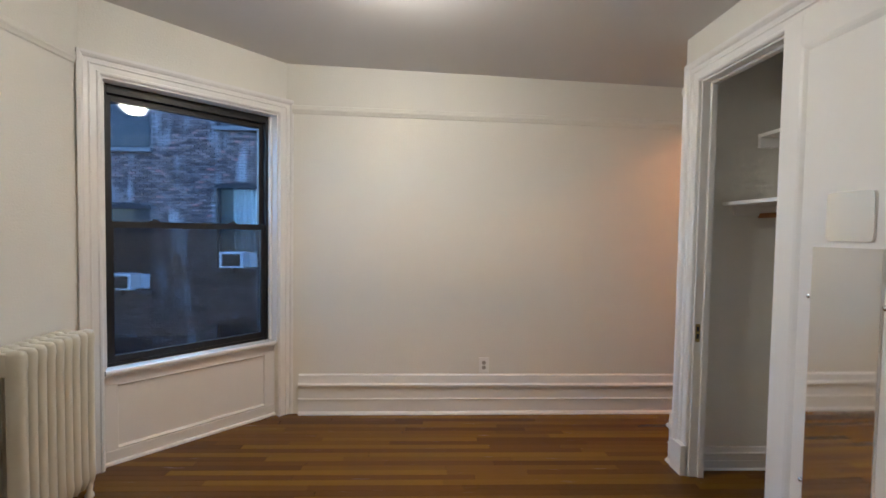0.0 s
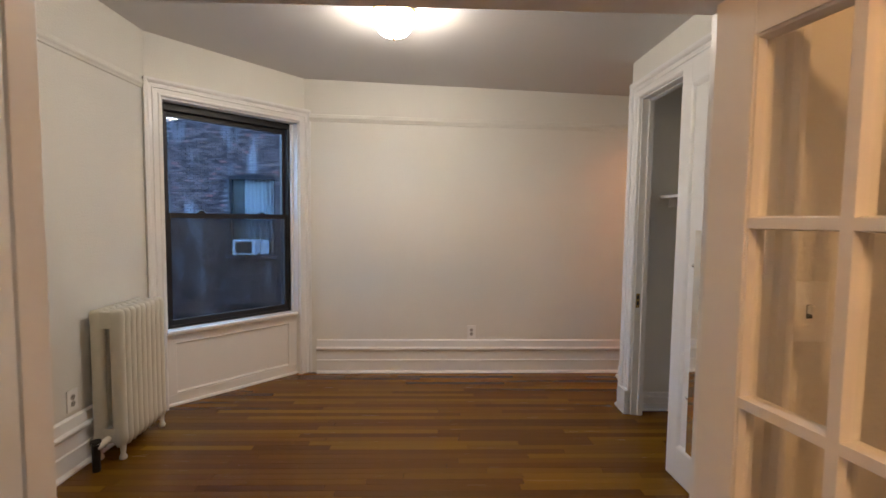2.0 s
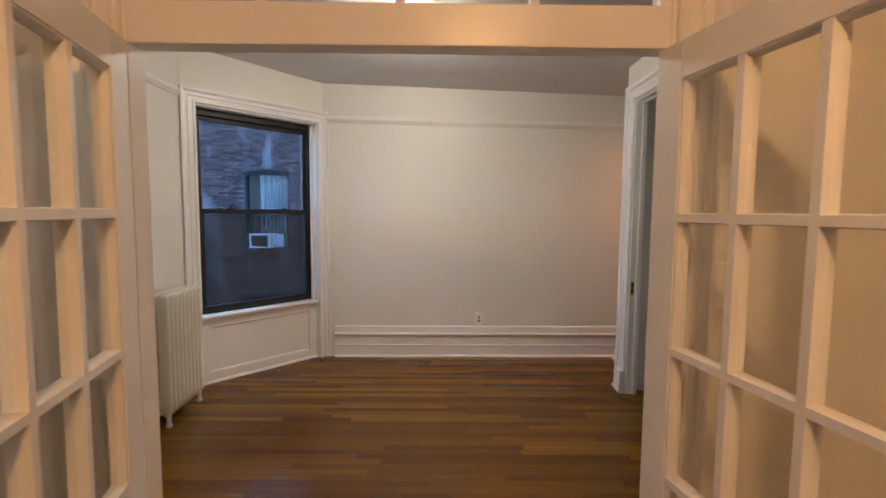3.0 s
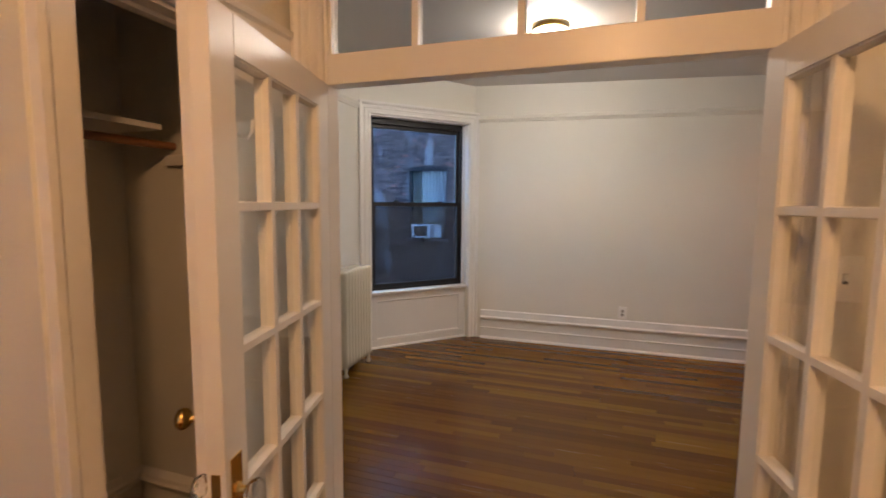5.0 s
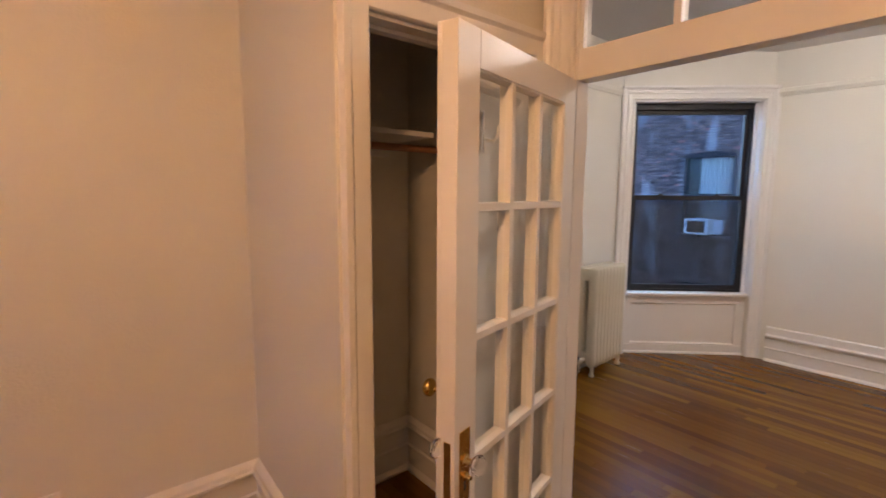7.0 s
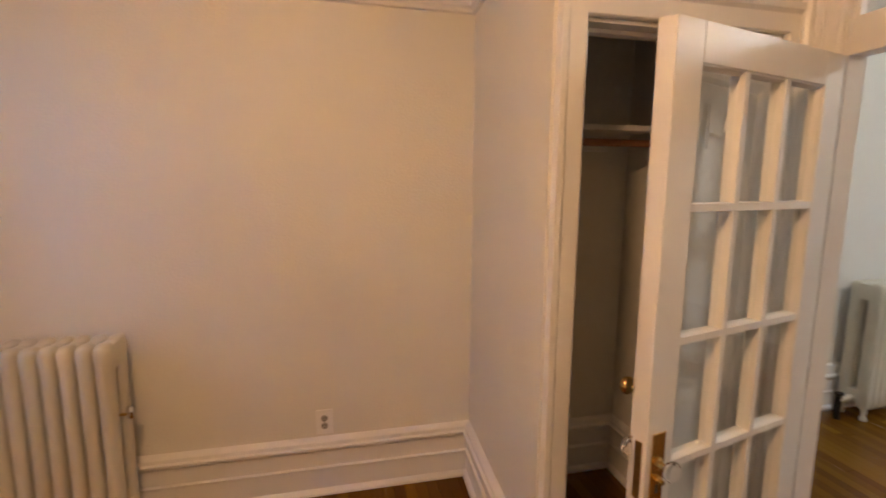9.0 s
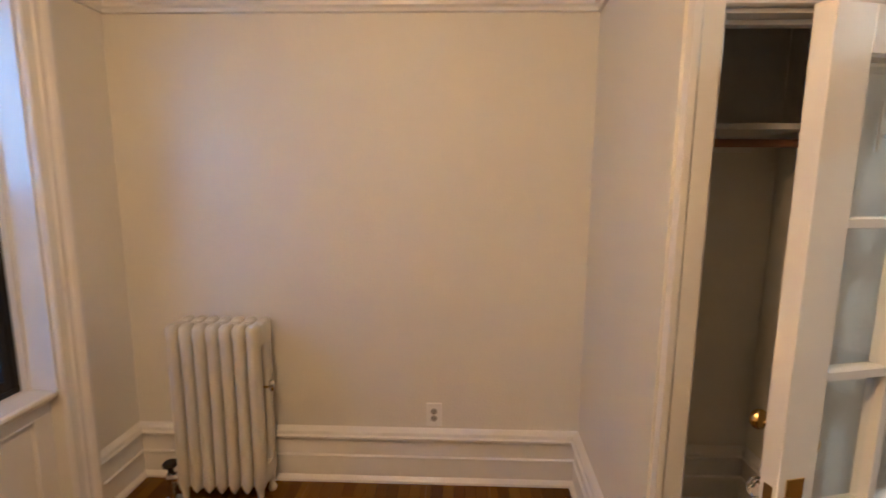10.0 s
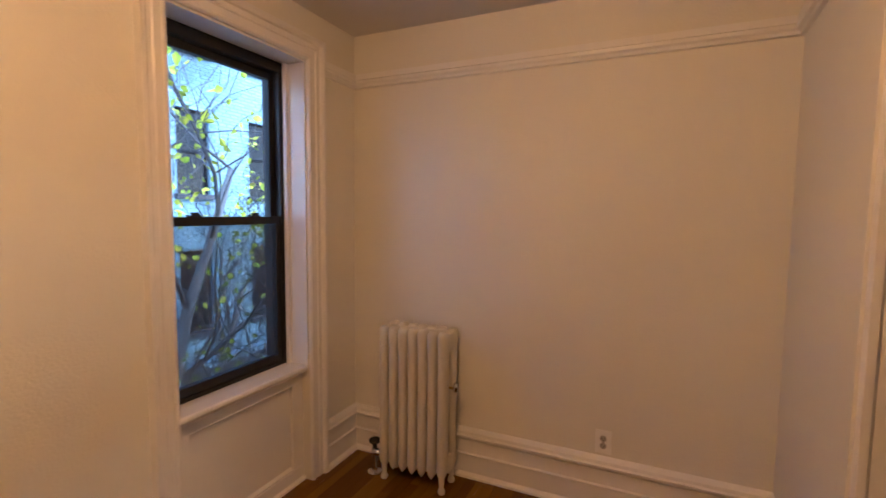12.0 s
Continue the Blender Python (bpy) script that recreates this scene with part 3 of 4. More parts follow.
# ---- double doors ----
def french_leaf(name, m, side, label, knobs=True):
    """A fifteen-pane leaf; local x runs from the hinge to the free edge, y is the thickness."""
    w, h, t, st, sl = 0.742, 1.940, 0.046, 0.097, 0.100
    top = thing(name, m, label, "french door", "double doors")
    h2 = t / 2
    z_top, z_bot = 1.845, 0.115
    part("hinge_stile", slab(0, st, -h2, h2, 0.012, h, 0.003), DOORPAINT, top)
    part("lock_stile", slab(w - sl, w, -h2, h2, 0.012, h, 0.003), DOORPAINT, top)
    part("top_rail", slab(st, w - sl, -h2, h2, z_top, h, 0.002), DOORPAINT, top)
    part("bottom_rail", slab(st, w - sl, -h2, h2, 0.012, z_bot, 0.002), DOORPAINT, top)
    px, pz = (w - st - sl) / 3, (z_top - z_bot) / 5
    mu = [(-0.010, -h2 + 0.002), (-0.013, -0.006), (-0.013, 0.006), (-0.010, h2 - 0.002), (0.010, h2 - 0.002), (0.013, 0.006), (0.013, -0.006), (0.010, -h2 + 0.002)]
    for i in (1, 2):
        part("muntin", moulding(bmesh.new(), (st + px * i, 0, z_bot), (st + px * i, 0, z_top), (1, 0, 0), (0, 1, 0), mu), DOORPAINT, top)
    for k in range(1, 5):
        part("muntin", moulding(bmesh.new(), (st, 0, z_bot + pz * k), (w - sl, 0, z_bot + pz * k), (0, 0, 1), (0, 1, 0), [(u * 0.98, v * 0.985) for u, v in mu]), DOORPAINT, top)
    # glazing beads round the field
    for a, q, ax in (((st, 0, z_bot), (st, 0, z_top), (1, 0, 0)), ((w - sl, 0, z_bot), (w - sl, 0, z_top), (-1, 0, 0)), ((st, 0, z_top), (w - sl, 0, z_top), (0, 0, -1)), ((st, 0, z_bot), (w - sl, 0, z_bot), (0, 0, 1))):
        part("glazing_bead", moulding(bmesh.new(), a, q, ax, (0, 1, 0), [(0, -h2 + 0.004), (0.005, -h2 + 0.005), (0.010, -0.005), (0.010, 0.005), (0.005, h2 - 0.005), (0, h2 - 0.004)]), DOORPAINT, top)
    first = None
    for i in range(3):
        for k in range(5):
            mm = pose(st + px * (i + 0.5), 0, z_bot + pz * (k + 0.5))
            if first is None:
                first = part("pane", slab(-px / 2 + 0.004, px / 2 - 0.004, -0.0015, 0.0015, -pz / 2 + 0.004, pz / 2 - 0.004), GLASS, top, "", 0, mm)
                p = first
            else:
                p = again(first, top, mm)
            p.visible_shadow = False
    # lock plates, knobs, edge plate
    kx, kz = w - 0.045, 0.83
    for s in (-1, 1):
        pl = part("lock_plate", slab(kx - 0.024, kx + 0.024, min(s * h2, s * (h2 + 0.003)), max(s * h2, s * (h2 + 0.003)), kz - 0.12, kz + 0.085, 0.001), BRASS, top, "brass lock plate")
        part("keyhole", slab(kx - 0.004, kx + 0.004, min(s * (h2 + 0.0025), s * (h2 + 0.0036)), max(s * (h2 + 0.0025), s * (h2 + 0.0036)), kz - 0.085, kz - 0.060), SLOT, pl)
        mk = pose(kx, s * (h2 + 0.003), kz, -90 * s)
        kn = part("knob", lathe(bmesh.new(), [(0.0, 0.022), (0.012, 0.022), (0.019, 0.028), (0.026, 0.036), (0.028, 0.044), (0.024, 0.052), (0.014, 0.058), (0.0, 0.058)], mk, 12), CRYSTAL, top, "faceted crystal knob")
        kn.visible_shadow = False
        part("knob_shank", lathe(bmesh.new(), [(0.017, 0.0), (0.017, 0.004), (0.010, 0.008), (0.009, 0.022), (0.0, 0.0225)], mk, 16), BRASS, top, "brass shank", 40)
        part("thumb_turn", lathe(bmesh.new(), [(0.011, 0.0), (0.011, 0.006), (0.006, 0.010), (0.006, 0.02), (0.0, 0.02)], pose(kx, s * (h2 + 0.003), kz - 0.045, -90 * s), 12), BRASS, top, "brass thumb turn", 40)
    part("edge_plate", slab(w, w + 0.002, -0.011, 0.011, kz - 0.10, kz + 0.06, 0.0005), DULLBRASS, top, "aged lock edge plate")
    for z in (0.2, 0.96, 1.72):
        part("hinge", lathe(bmesh.new(), [(0.0, -0.045), (0.006, -0.045), (0.006, 0.045), (0.0, 0.045)], pose(-0.004, side * (h2 + 0.003), z), 10), TRIM, top, "painted hinge knuckle", 40)
    return top


# local +x at rz points from hinge to free edge
LL = french_leaf("french_door", pose(-0.777, 0.138, 0, 0, 0, -76.5), -1, "white fifteen-pane glazed door standing open against the closet")
RL = french_leaf("french_door", pose(0.652, 0.189, 0, 0, 0, -80.0), 1, "white fifteen-pane glazed door standing open into the lamplit room")


# ---- closet doors ----
def panel_door(name, m, w, h, label, panel, handle, mirror=False):
    """Door; local x from the hinge, local -y is the face with the panel and the mirrors."""
    top = thing(name, m, label, "door")
    t, st = 0.036, 0.095
    part("stile", slab(0, st, -t / 2, t / 2, 0.012, h, 0.003), DOORPAINT, top)
    part("stile", slab(w - st, w, -t / 2, t / 2, 0.012, h, 0.003), DOORPAINT, top)
    part("top_rail", slab(st, w - st, -t / 2, t / 2, h - 0.12, h, 0.002), DOORPAINT, top)
    part("bottom_rail", slab(st, w - st, -t / 2, t / 2, 0.012, 0.20, 0.002), DOORPAINT, top)
    part("panel", slab(st, w - st, -0.006, 0.006, 0.20, h - 0.12), DOORPAINT, top)
    bead = [(0, 0.0), (0, 0.012), (0.010, 0.009), (0.020, 0.003), (0.024, 0.0)]
    for s in (-1, 1):
        b = (0, s, 0)
        o = s * 0.006
        for a, q, ax in (((st, o, 0.2), (st, o, h - 0.12), (1, 0, 0)), ((w - st, o, 0.2), (w - st, o, h - 0.12), (-1, 0, 0)), ((st, o, h - 0.12), (w - st, o, h - 0.12), (0, 0, -1)), ((st, o, 0.2), (w - st, o, 0.2), (0, 0, 1))):
            part("panel_bead", moulding(bmesh.new(), a, q, ax, b, bead, 1, 1), DOORPAINT, top)
    kx, kz = w - 0.052, handle
    for s in (-1, 1):
        f = s * t / 2
        mk = pose(kx, f, kz, -90 * s)
        if mirror:
            part("lock_plate", slab(kx - 0.025, kx + 0.025, min(f, f + s * 0.003), max(f, f + s * 0.003), kz - 0.10, kz + 0.10, 0.001), BRASS, top, "brass lock plate")
            k = part("knob", lathe(bmesh.new(), [(0.0, 0.022), (0.012, 0.022), (0.020, 0.029), (0.027, 0.038), (0.027, 0.045), (0.014, 0.056), (0.0, 0.056)], mk, 12), CRYSTAL, top, "faceted crystal knob")
            k.visible_shadow = False
            part("knob_shank", lathe(bmesh.new(), [(0.016, 0.0), (0.016, 0.007), (0.009, 0.010), (0.009, 0.022), (0.0, 0.0225)], mk, 16), BRASS, top, "brass shank", 40)
            part("thumb_turn", lathe(bmesh.new(), [(0.010, 0.0), (0.010, 0.007), (0.005, 0.01), (0.005, 0.018), (0.0, 0.018)], pose(kx, f, kz - 0.06, -90 * s), 12), BRASS, top, "brass thumb turn", 40)
        else:
            part("knob", lathe(bmesh.new(), [(r, z * (1.0 if s < 0 else 0.76)) for r, z in [(0.026, 0.0), (0.026, 0.003), (0.011, 0.008), (0.009, 0.030), (0.012, 0.036), (0.021, 0.041), (0.027, 0.049), (0.028, 0.057), (0.025, 0.065), (0.016, 0.071), (0.0, 0.073)]], mk, 20), BRASS, top, "round polished brass knob", 40)
    for z in (0.25, h / 2, h - 0.25):
        part("hinge", lathe(bmesh.new(), [(0.0, -0.045), (0.006, -0.045), (0.006, 0.045), (0.0, 0.045)], pose(-0.004, t / 2 + 0.003, z), 10), TRIM, top, "painted hinge knuckle", 40)
    return top


DA = panel_door("closet_door", pose(1.500, 1.885, 0, 0, 0, -88.5), 0.665, 2.38, "tall white panelled closet door folded back, with mirrors on it", True, 0.915, True)


def plate_mirror(name, m, w, h, r, label):
    """A frameless mirror with rounded corners; local x across, z up, -y towards the viewer."""
    top = thing(name, m, label, "mirror")
    for nm, mt, y0, y1, g in (("backing", TRIM, 0.0, 0.004, 0.0), ("mirror_glass", MIRROR, -0.003, 0.0, 0.003)):
        bm = bmesh.new()
        pts = []
        for cx, cz, a0 in ((w / 2 - r, h / 2 - r, 0), (-w / 2 + r, h / 2 - r, 90), (-w / 2 + r, -h / 2 + r, 180), (w / 2 - r, -h / 2 + r, 270)):
            for k in range(6):
                a = radians(a0 + 18 * k)
                pts.append((cx + (r - g) * math.cos(a), cz + (r - g) * math.sin(a)))
        f = [bm.verts.new((x, y0, z)) for x, z in pts]
        b = [bm.verts.new((x, y1, z)) for x, z in pts]
        bm.faces.new(f)
        bm.faces.new(b[::-1])
        for i in range(len(f)):
            j = (i + 1) % len(f)
            bm.faces.new((f[i], b[i], b[j], f[j]))
        part(nm, bm, mt, top)
    return top


MD = pose(1.500, 1.885, 0, 0, 0, -88.5)
plate_mirror("mirror", MD @ pose(0.322, -0.0105, 0.835), 0.28, 1.245, 0.004, "tall frameless mirror fixed to the closet door")
plate_mirror("small_mirror", MD @ pose(0.330, -0.0105, 1.567), 0.19, 0.185, 0.022, "small frameless mirror with rounded corners on the closet door")
for s, z in ((0.172, 1.26), (0.472, 1.26), (0.172, 0.52), (0.472, 0.52)):
    c = part("mirror_clip", lathe(bmesh.new(), [(0.0, 0.0), (0.009, 0.0), (0.010, 0.006), (0.006, 0.010), (0.0, 0.011)], Matrix(), 12), CHROME, None, "", 40, MD @ pose(s, -0.006, z, 90))
    tagged(c, "small round metal mirror clip on the door panel", "mirror clip", "mirror clips")

DB = panel_door("closet_door", pose(-0.925, 0.078, 0, 0, 0, -70.8), 0.62, 1.985, "white narrow closet door ajar with round brass knobs", True, 0.945)

hk = part("coat_hook", tube(bmesh.new(), [(0.40, 0.018, 1.70), (0.40, 0.050, 1.69), (0.40, 0.062, 1.71), (0.40, 0.064, 1.74)], [0.006, 0.006, 0.006, 0.005], 8), TRIM, DB, "white painted coat hook", 40)
part("hook_plate", slab(0.385, 0.415, 0.018, 0.022, 1.66, 1.78, 0.001), TRIM, hk)


# ---- closet fittings ----
def shelf(name, x0, x1, y0, y1, z, label, cleats=()):
    top = thing(name, pose(0, 0, z), label, "shelf")
    part("board", slab(x0, x1, y0, y1, -0.022, 0.0, 0.002), TRIM, top)
    for a, b, c, d in cleats:
        part("cleat", slab(a, b, c, d, -0.085, -0.0225, 0.003), TRIM, top)
    return top


shelf("closet_shelf", 1.83, 2.345, 1.455, 2.785, 1.70, "plain white closet shelf on cleats", ((1.90, 2.345, 2.768, 2.785),))
shelf("closet_shelf", 2.04, 2.345, 1.455, 2.785, 2.125, "upper white closet shelf on a cleat", ((2.042, 2.345, 2.762, 2.785),))
rod = part("closet_rod", lathe(bmesh.new(), [(0.016, 0.0), (0.016, 1.325)], pose(2.07, 2.785, 1.62, 90), 16), ROD, None, "", 40)
tagged(rod, "dark wooden hanging rod under the shelf", "rod")
shelf("closet_shelf", -1.755, -1.38, -0.625, -0.012, 1.80, "plain painted closet shelf with a rod below", ((-1.755, -1.735, -0.625, -0.012),))
rod = part("closet_rod", lathe(bmesh.new(), [(0.016, 0.0), (0.016, 0.74)], pose(-1.47, 0.115, 1.735, 90), 16), ROD, None, "", 40)
tagged(rod, "reddish wooden hanging rod under the shelf", "rod")
tagged(part("closet_cleat", slab(-1.50, -1.02, 0.097, 0.1195, 1.655, 1.70, 0.003), TRIM, None), "thin painted cleat on the closet wall", "cleat")


# ---- radiators ----
def radiator(name, m, count, pitch, height, depth, label, valve=True, vent=True):
    """Cast-iron column radiator; local x along the sections, y 0 at the front, +y to the wall."""
    top = thing(name, m, label, "radiator")
    r = pitch * 0.46
    first = None
    for i in range(count):
        end = i in (0, count - 1)
        if first is None or end or i == 1:
            bm = bmesh.new()
            foot = 0.10
            col = depth * 0.44
            for y0, y1 in ((0.0, col), (depth - col, depth)):
                cy, hy = (y0 + y1) / 2, (y1 - y0) / 2
                rings = []
                for z, sx, sy in ((foot - 0.028, 0.12, 0.5), (foot - 0.006, 0.62, 0.8), (foot + 0.03, 1.0, 1.0), (foot + 0.09, 0.94, 0.94), (height * 0.5, 0.90, 0.92), (height - 0.10, 0.94, 0.94), (height - 0.05, 1.06, 1.02), (height - 0.02, 1.02, 0.96), (height - 0.005, 0.75, 0.75), (height, 0.3, 0.4)):
                    ring = []
                    for k in range(14):
                        a = k * 2 * math.pi / 14
                        ca, sa = math.cos(a), math.sin(a)
                        ring.append(bm.verts.new((r * sx * math.copysign(abs(ca) ** 0.8, ca), cy + hy * sy * math.copysign(abs(sa) ** 0.7, sa), z)))
                    rings.append(ring)
                for q0, q1 in zip(rings, rings[1:]):
                    for k in range(14):
                        bm.faces.new((q0[k], q0[(k + 1) % 14], q1[(k + 1) % 14], q1[k]))
                bm.faces.new(rings[0][::-1])
                bm.faces.new(rings[-1])
            for z0, z1 in ((foot + 0.01, foot + 0.10), (height - 0.115, height - 0.012)):
                box(bm, -r * 0.92, r * 0.92, depth * 0.30, depth * 0.70, z0, z1, 0.008)
            if end:
                for cy in (depth * 0.16, depth * 0.84):
                    lathe(bm, [(0.020, foot + 0.02), (0.016, 0.065), (0.013, 0.035), (0.020, 0.022), (0.022, 0.008), (0.018, 0.0)], pose(0, cy - 0.0, 0), 12)
            sec = part("end_section" if end else "section", bm, RAD, top, "", 45, pose(pitch * i, 0, 0))
            if not end:
                first = sec
        else:
            again(first, top, pose(pitch * i, 0, 0))
    for z in (0.15, height - 0.07):
        part("nipple", lathe(bmesh.new(), [(0.022, 0.0), (0.022, pitch * (count - 1))], pose(0, depth / 2, z, 0, 90), 12), RAD, top, "", 40)
    return top


# the nearer end of this one faces the double doors
RA = radiator("radiator", pose(-1.790, 2.055, 0, 0, 0, 92.5), 9, 0.056, 0.93, 0.20, "cream painted cast-iron radiator beside the window", True, True)
vz = part("valve_body", lathe(bmesh.new(), [(0.020, -0.15), (0.026, -0.14), (0.026, -0.10), (0.018, -0.09), (0.018, -0.026), (0.0, -0.026)], pose(0, 0.10, 0.14, 0, 90), 14), RAD, RA, "cream painted union nut", 40)
part("pipe", tube(bmesh.new(), [(-0.14, 0.10, 0.16), (-0.14, 0.10, 0.10), (-0.14, 0.10, 0.0)], [0.022, 0.022, 0.020], 12), DARKIRON, RA, "dark iron pipe", 40)
part("valve_wheel", lathe(bmesh.new(), [(0.0, 0.150), (0.011, 0.150), (0.012, 0.168), (0.027, 0.170), (0.030, 0.177), (0.027, 0.184), (0.0, 0.185)], pose(-0.14, 0.10, 0), 16), DARKIRON, RA, "black valve wheel", 40)
RB = radiator("radiator", pose(-1.585, -2.624, 0, 0, 0, 90), 7, 0.062, 0.920, 0.20, "cream painted cast-iron radiator standing in the corner")
part("air_vent", lathe(bmesh.new(), [(0.0, 0.0), (0.014, 0.0), (0.016, 0.008), (0.016, 0.042), (0.012, 0.050), (0.0, 0.052)], pose(0.062 * 6 + 0.052, 0.10, 0.575), 14), CHROME, RB, "chrome air vent", 40)
part("vent_stem", lathe(bmesh.new(), [(0.006, 0.0), (0.006, 0.05)], pose(0.062 * 6 + 0.006, 0.10, 0.590, 0, 90), 10), BRASS, RB, "", 40)
part("pipe", tube(bmesh.new(), [(-0.085, 0.06, 0.15), (-0.085, 0.06, 0.09), (-0.085, 0.06, 0.0)], [0.020, 0.020, 0.018], 12), CHROME, RB, "bare metal riser", 40)
part("valve_body", lathe(bmesh.new(), [(0.018, -0.10), (0.026, -0.09), (0.026, -0.05), (0.018, -0.04), (0.018, 0.0)], pose(0, 0.06, 0.13, 0, 90), 14), CHROME, RB, "metal union nut", 40)
part("valve_wheel", lathe(bmesh.new(), [(0.0, 0.15), (0.013, 0.15), (0.014, 0.185), (0.034, 0.190), (0.036, 0.20), (0.030, 0.208), (0.0, 0.208)], pose(-0.085, 0.06, 0), 16), DARKIRON, RB, "black valve wheel", 40)
part("floor_flange", lathe(bmesh.new(), [(0.044, 0.0), (0.044, 0.006), (0.034, 0.012), (0.022, 0.014), (0.0, 0.015)], pose(-0.085, 0.06, 0), 20), CHROME, RB, "round metal floor flange", 40)


# ---- outlets and switch ----
def outlet(m, label, w=0.082, h=0.128, switch=False):
    top = thing("light_switch" if switch else "wall_outlet", m, label, "light switch" if switch else "outlet")
    part("cover_plate", slab(-w / 2, w / 2, -0.007, 0.0, -h / 2, h / 2, 0.003), PLASTIC, top)
    if switch:
        part("toggle", slab(-0.005, 0.005, -0.020, -0.006, -0.004, 0.014, 0.002), PLASTIC, top)
        part("toggle_slot", slab(-0.006, 0.006, -0.0085, -0.006, -0.014, 0.015), SLOT, top)
    else:
        for z in (0.0195, -0.0195):
            soc = part("socket", lathe(bmesh.new(), [(0.017, 0.0), (0.017, 0.0025), (0.0, 0.0026)], pose(0, -0.0068, z, 90), 18), SOCKET, top, "", 40)
            for dx, hh in ((-0.0065, 0.010), (0.0065, 0.0085)):
                part("slot", slab(dx - 0.002, dx + 0.002, -0.0100, -0.0088, z - hh / 2 + 0.003, z + hh / 2 + 0.003), SLOT, soc)
            part("slot", slab(-0.0026, 0.0026, -0.0100, -0.0088, z - 0.011, z - 0.006), SLOT, soc)
    part("screw", lathe(bmesh.new(), [(0.003, 0.0), (0.003, 0.001), (0.0, 0.0012)], pose(0, -0.0068, 0.0, 90), 8), CHROME, top)
    return top


outlet(pose(BX, BY, 0, 0, 0, BR) @ pose(1.555, 0, 0.400), "white duplex wall outlet just above the baseboard")
outlet(pose(-2.03, 1.935, 0.415, 0, 0, 90), "white duplex wall outlet beside the radiator")
outlet(pose(-1.86, -1.425, 0.375, 0, 0, 90), "white duplex wall outlet just above the baseboard")
outlet(pose(0.845, 0.17, 1.315, 0, 0, 0), "white toggle light switch behind the open glazed door", switch=True)

# ---- outside ----
gm = slab(-900, 900, -900, 900, -7.2, -7.0)
tagged(part("ground", gm, GROUND, None), "dark yard between the buildings", "ground", kind="structure")


def facade(name, x0, x1, z0, z1, m, holes, brick, joint, label, bl=0.215, bh=0.075, deep=0.25):
    """A brick wall in local x and z, its face at y 0 towards -y; holes (x0, x1, z0, z1) stay open."""
    top = thing(name, m, label, "building")
    bm = bmesh.new()
    xs = sorted({x0, x1, *[v for h in holes for v in h[:2]]})
    for a, b in zip(xs, xs[1:]):
        z = z0
        for h in sorted(h for h in holes if h[0] < (a + b) / 2 < h[1]) and sorted((h for h in holes if h[0] < (a + b) / 2 < h[1]), key=lambda h: h[2]):
            if h[2] > z:
                box(bm, a, b, 0.010, deep, z, h[2])
            z = h[3]
        if z < z1:
            box(bm, a, b, 0.010, deep, z, z1)
    part("wall", bm, joint, top)
    return top


def bricks(x0, x1, z0, z1, holes, bl, bh, seed):
    rnd = random.Random(seed)
    row = 0
    z = z0
    while z < z1:
        x = x0 - (bl / 2 if row % 2 else 0)
        while x < x1:
            a, b = max(x, x0), min(x + bl - 0.012, x1)
            if b - a > 0.03 and not any(a < h[1] and b > h[0] and z < h[3] and z + bh - 0.012 > h[2] for h in holes):
                yield a, b, z, z + bh - 0.012, rnd.uniform(-0.006, 0.004)
            x += bl
        z += bh
        row += 1


def brick_stuff(top, gen, material):
    verts, faces = [], []
    for a, b, z0, z1, dy in gen:
        n = len(verts)
        e = 0.004
        verts += [(a, 0.012, z0), (b, 0.012, z0), (b, 0.012, z1), (a, 0.012, z1), (a + e, dy, z0 + e), (b - e, dy, z0 + e), (b - e, dy, z1 - e), (a + e, dy, z1 - e)]
        faces += [(n + 4, n + 5, n + 6, n + 7), (n, n + 1, n + 5, n + 4), (n + 1, n + 2, n + 6, n + 5), (n + 2, n + 3, n + 7, n + 6), (n + 3, n, n + 4, n + 7)]
    me = bpy.data.meshes.new("brickwork")
    me.from_pydata(verts, [], faces)
    me.materials.append(material)
    ob = new("brickwork", me)
    ob.parent = top
    return tagged(ob, kind="stuff")


def brick_parts(top, gen, material):
    shapes = {}
    for a, b, z0, z1, dy in gen:
        key = round(b - a, 2)
        if key not in shapes:
            w, h, e = key / 2, (z1 - z0) / 2, 0.004
            me = bpy.data.meshes.new("brick")
            me.from_pydata([(-w, 0.012, -h), (w, 0.012, -h), (w, 0.012, h), (-w, 0.012, h), (-w + e, 0, -h + e), (w - e, 0, -h + e), (w - e, 0, h - e), (-w + e, 0, h - e)], [],
                           [(4, 5, 6, 7), (0, 1, 5, 4), (1, 2, 6, 5), (2, 3, 7, 6), (3, 0, 4, 7)])
            me.materials.append(material)
            shapes[key] = me
        ob = new("brick", shapes[key])
        ob.parent, ob.location = top, ((a + b) / 2, min(dy, 0.004), (z0 + z1) / 2)


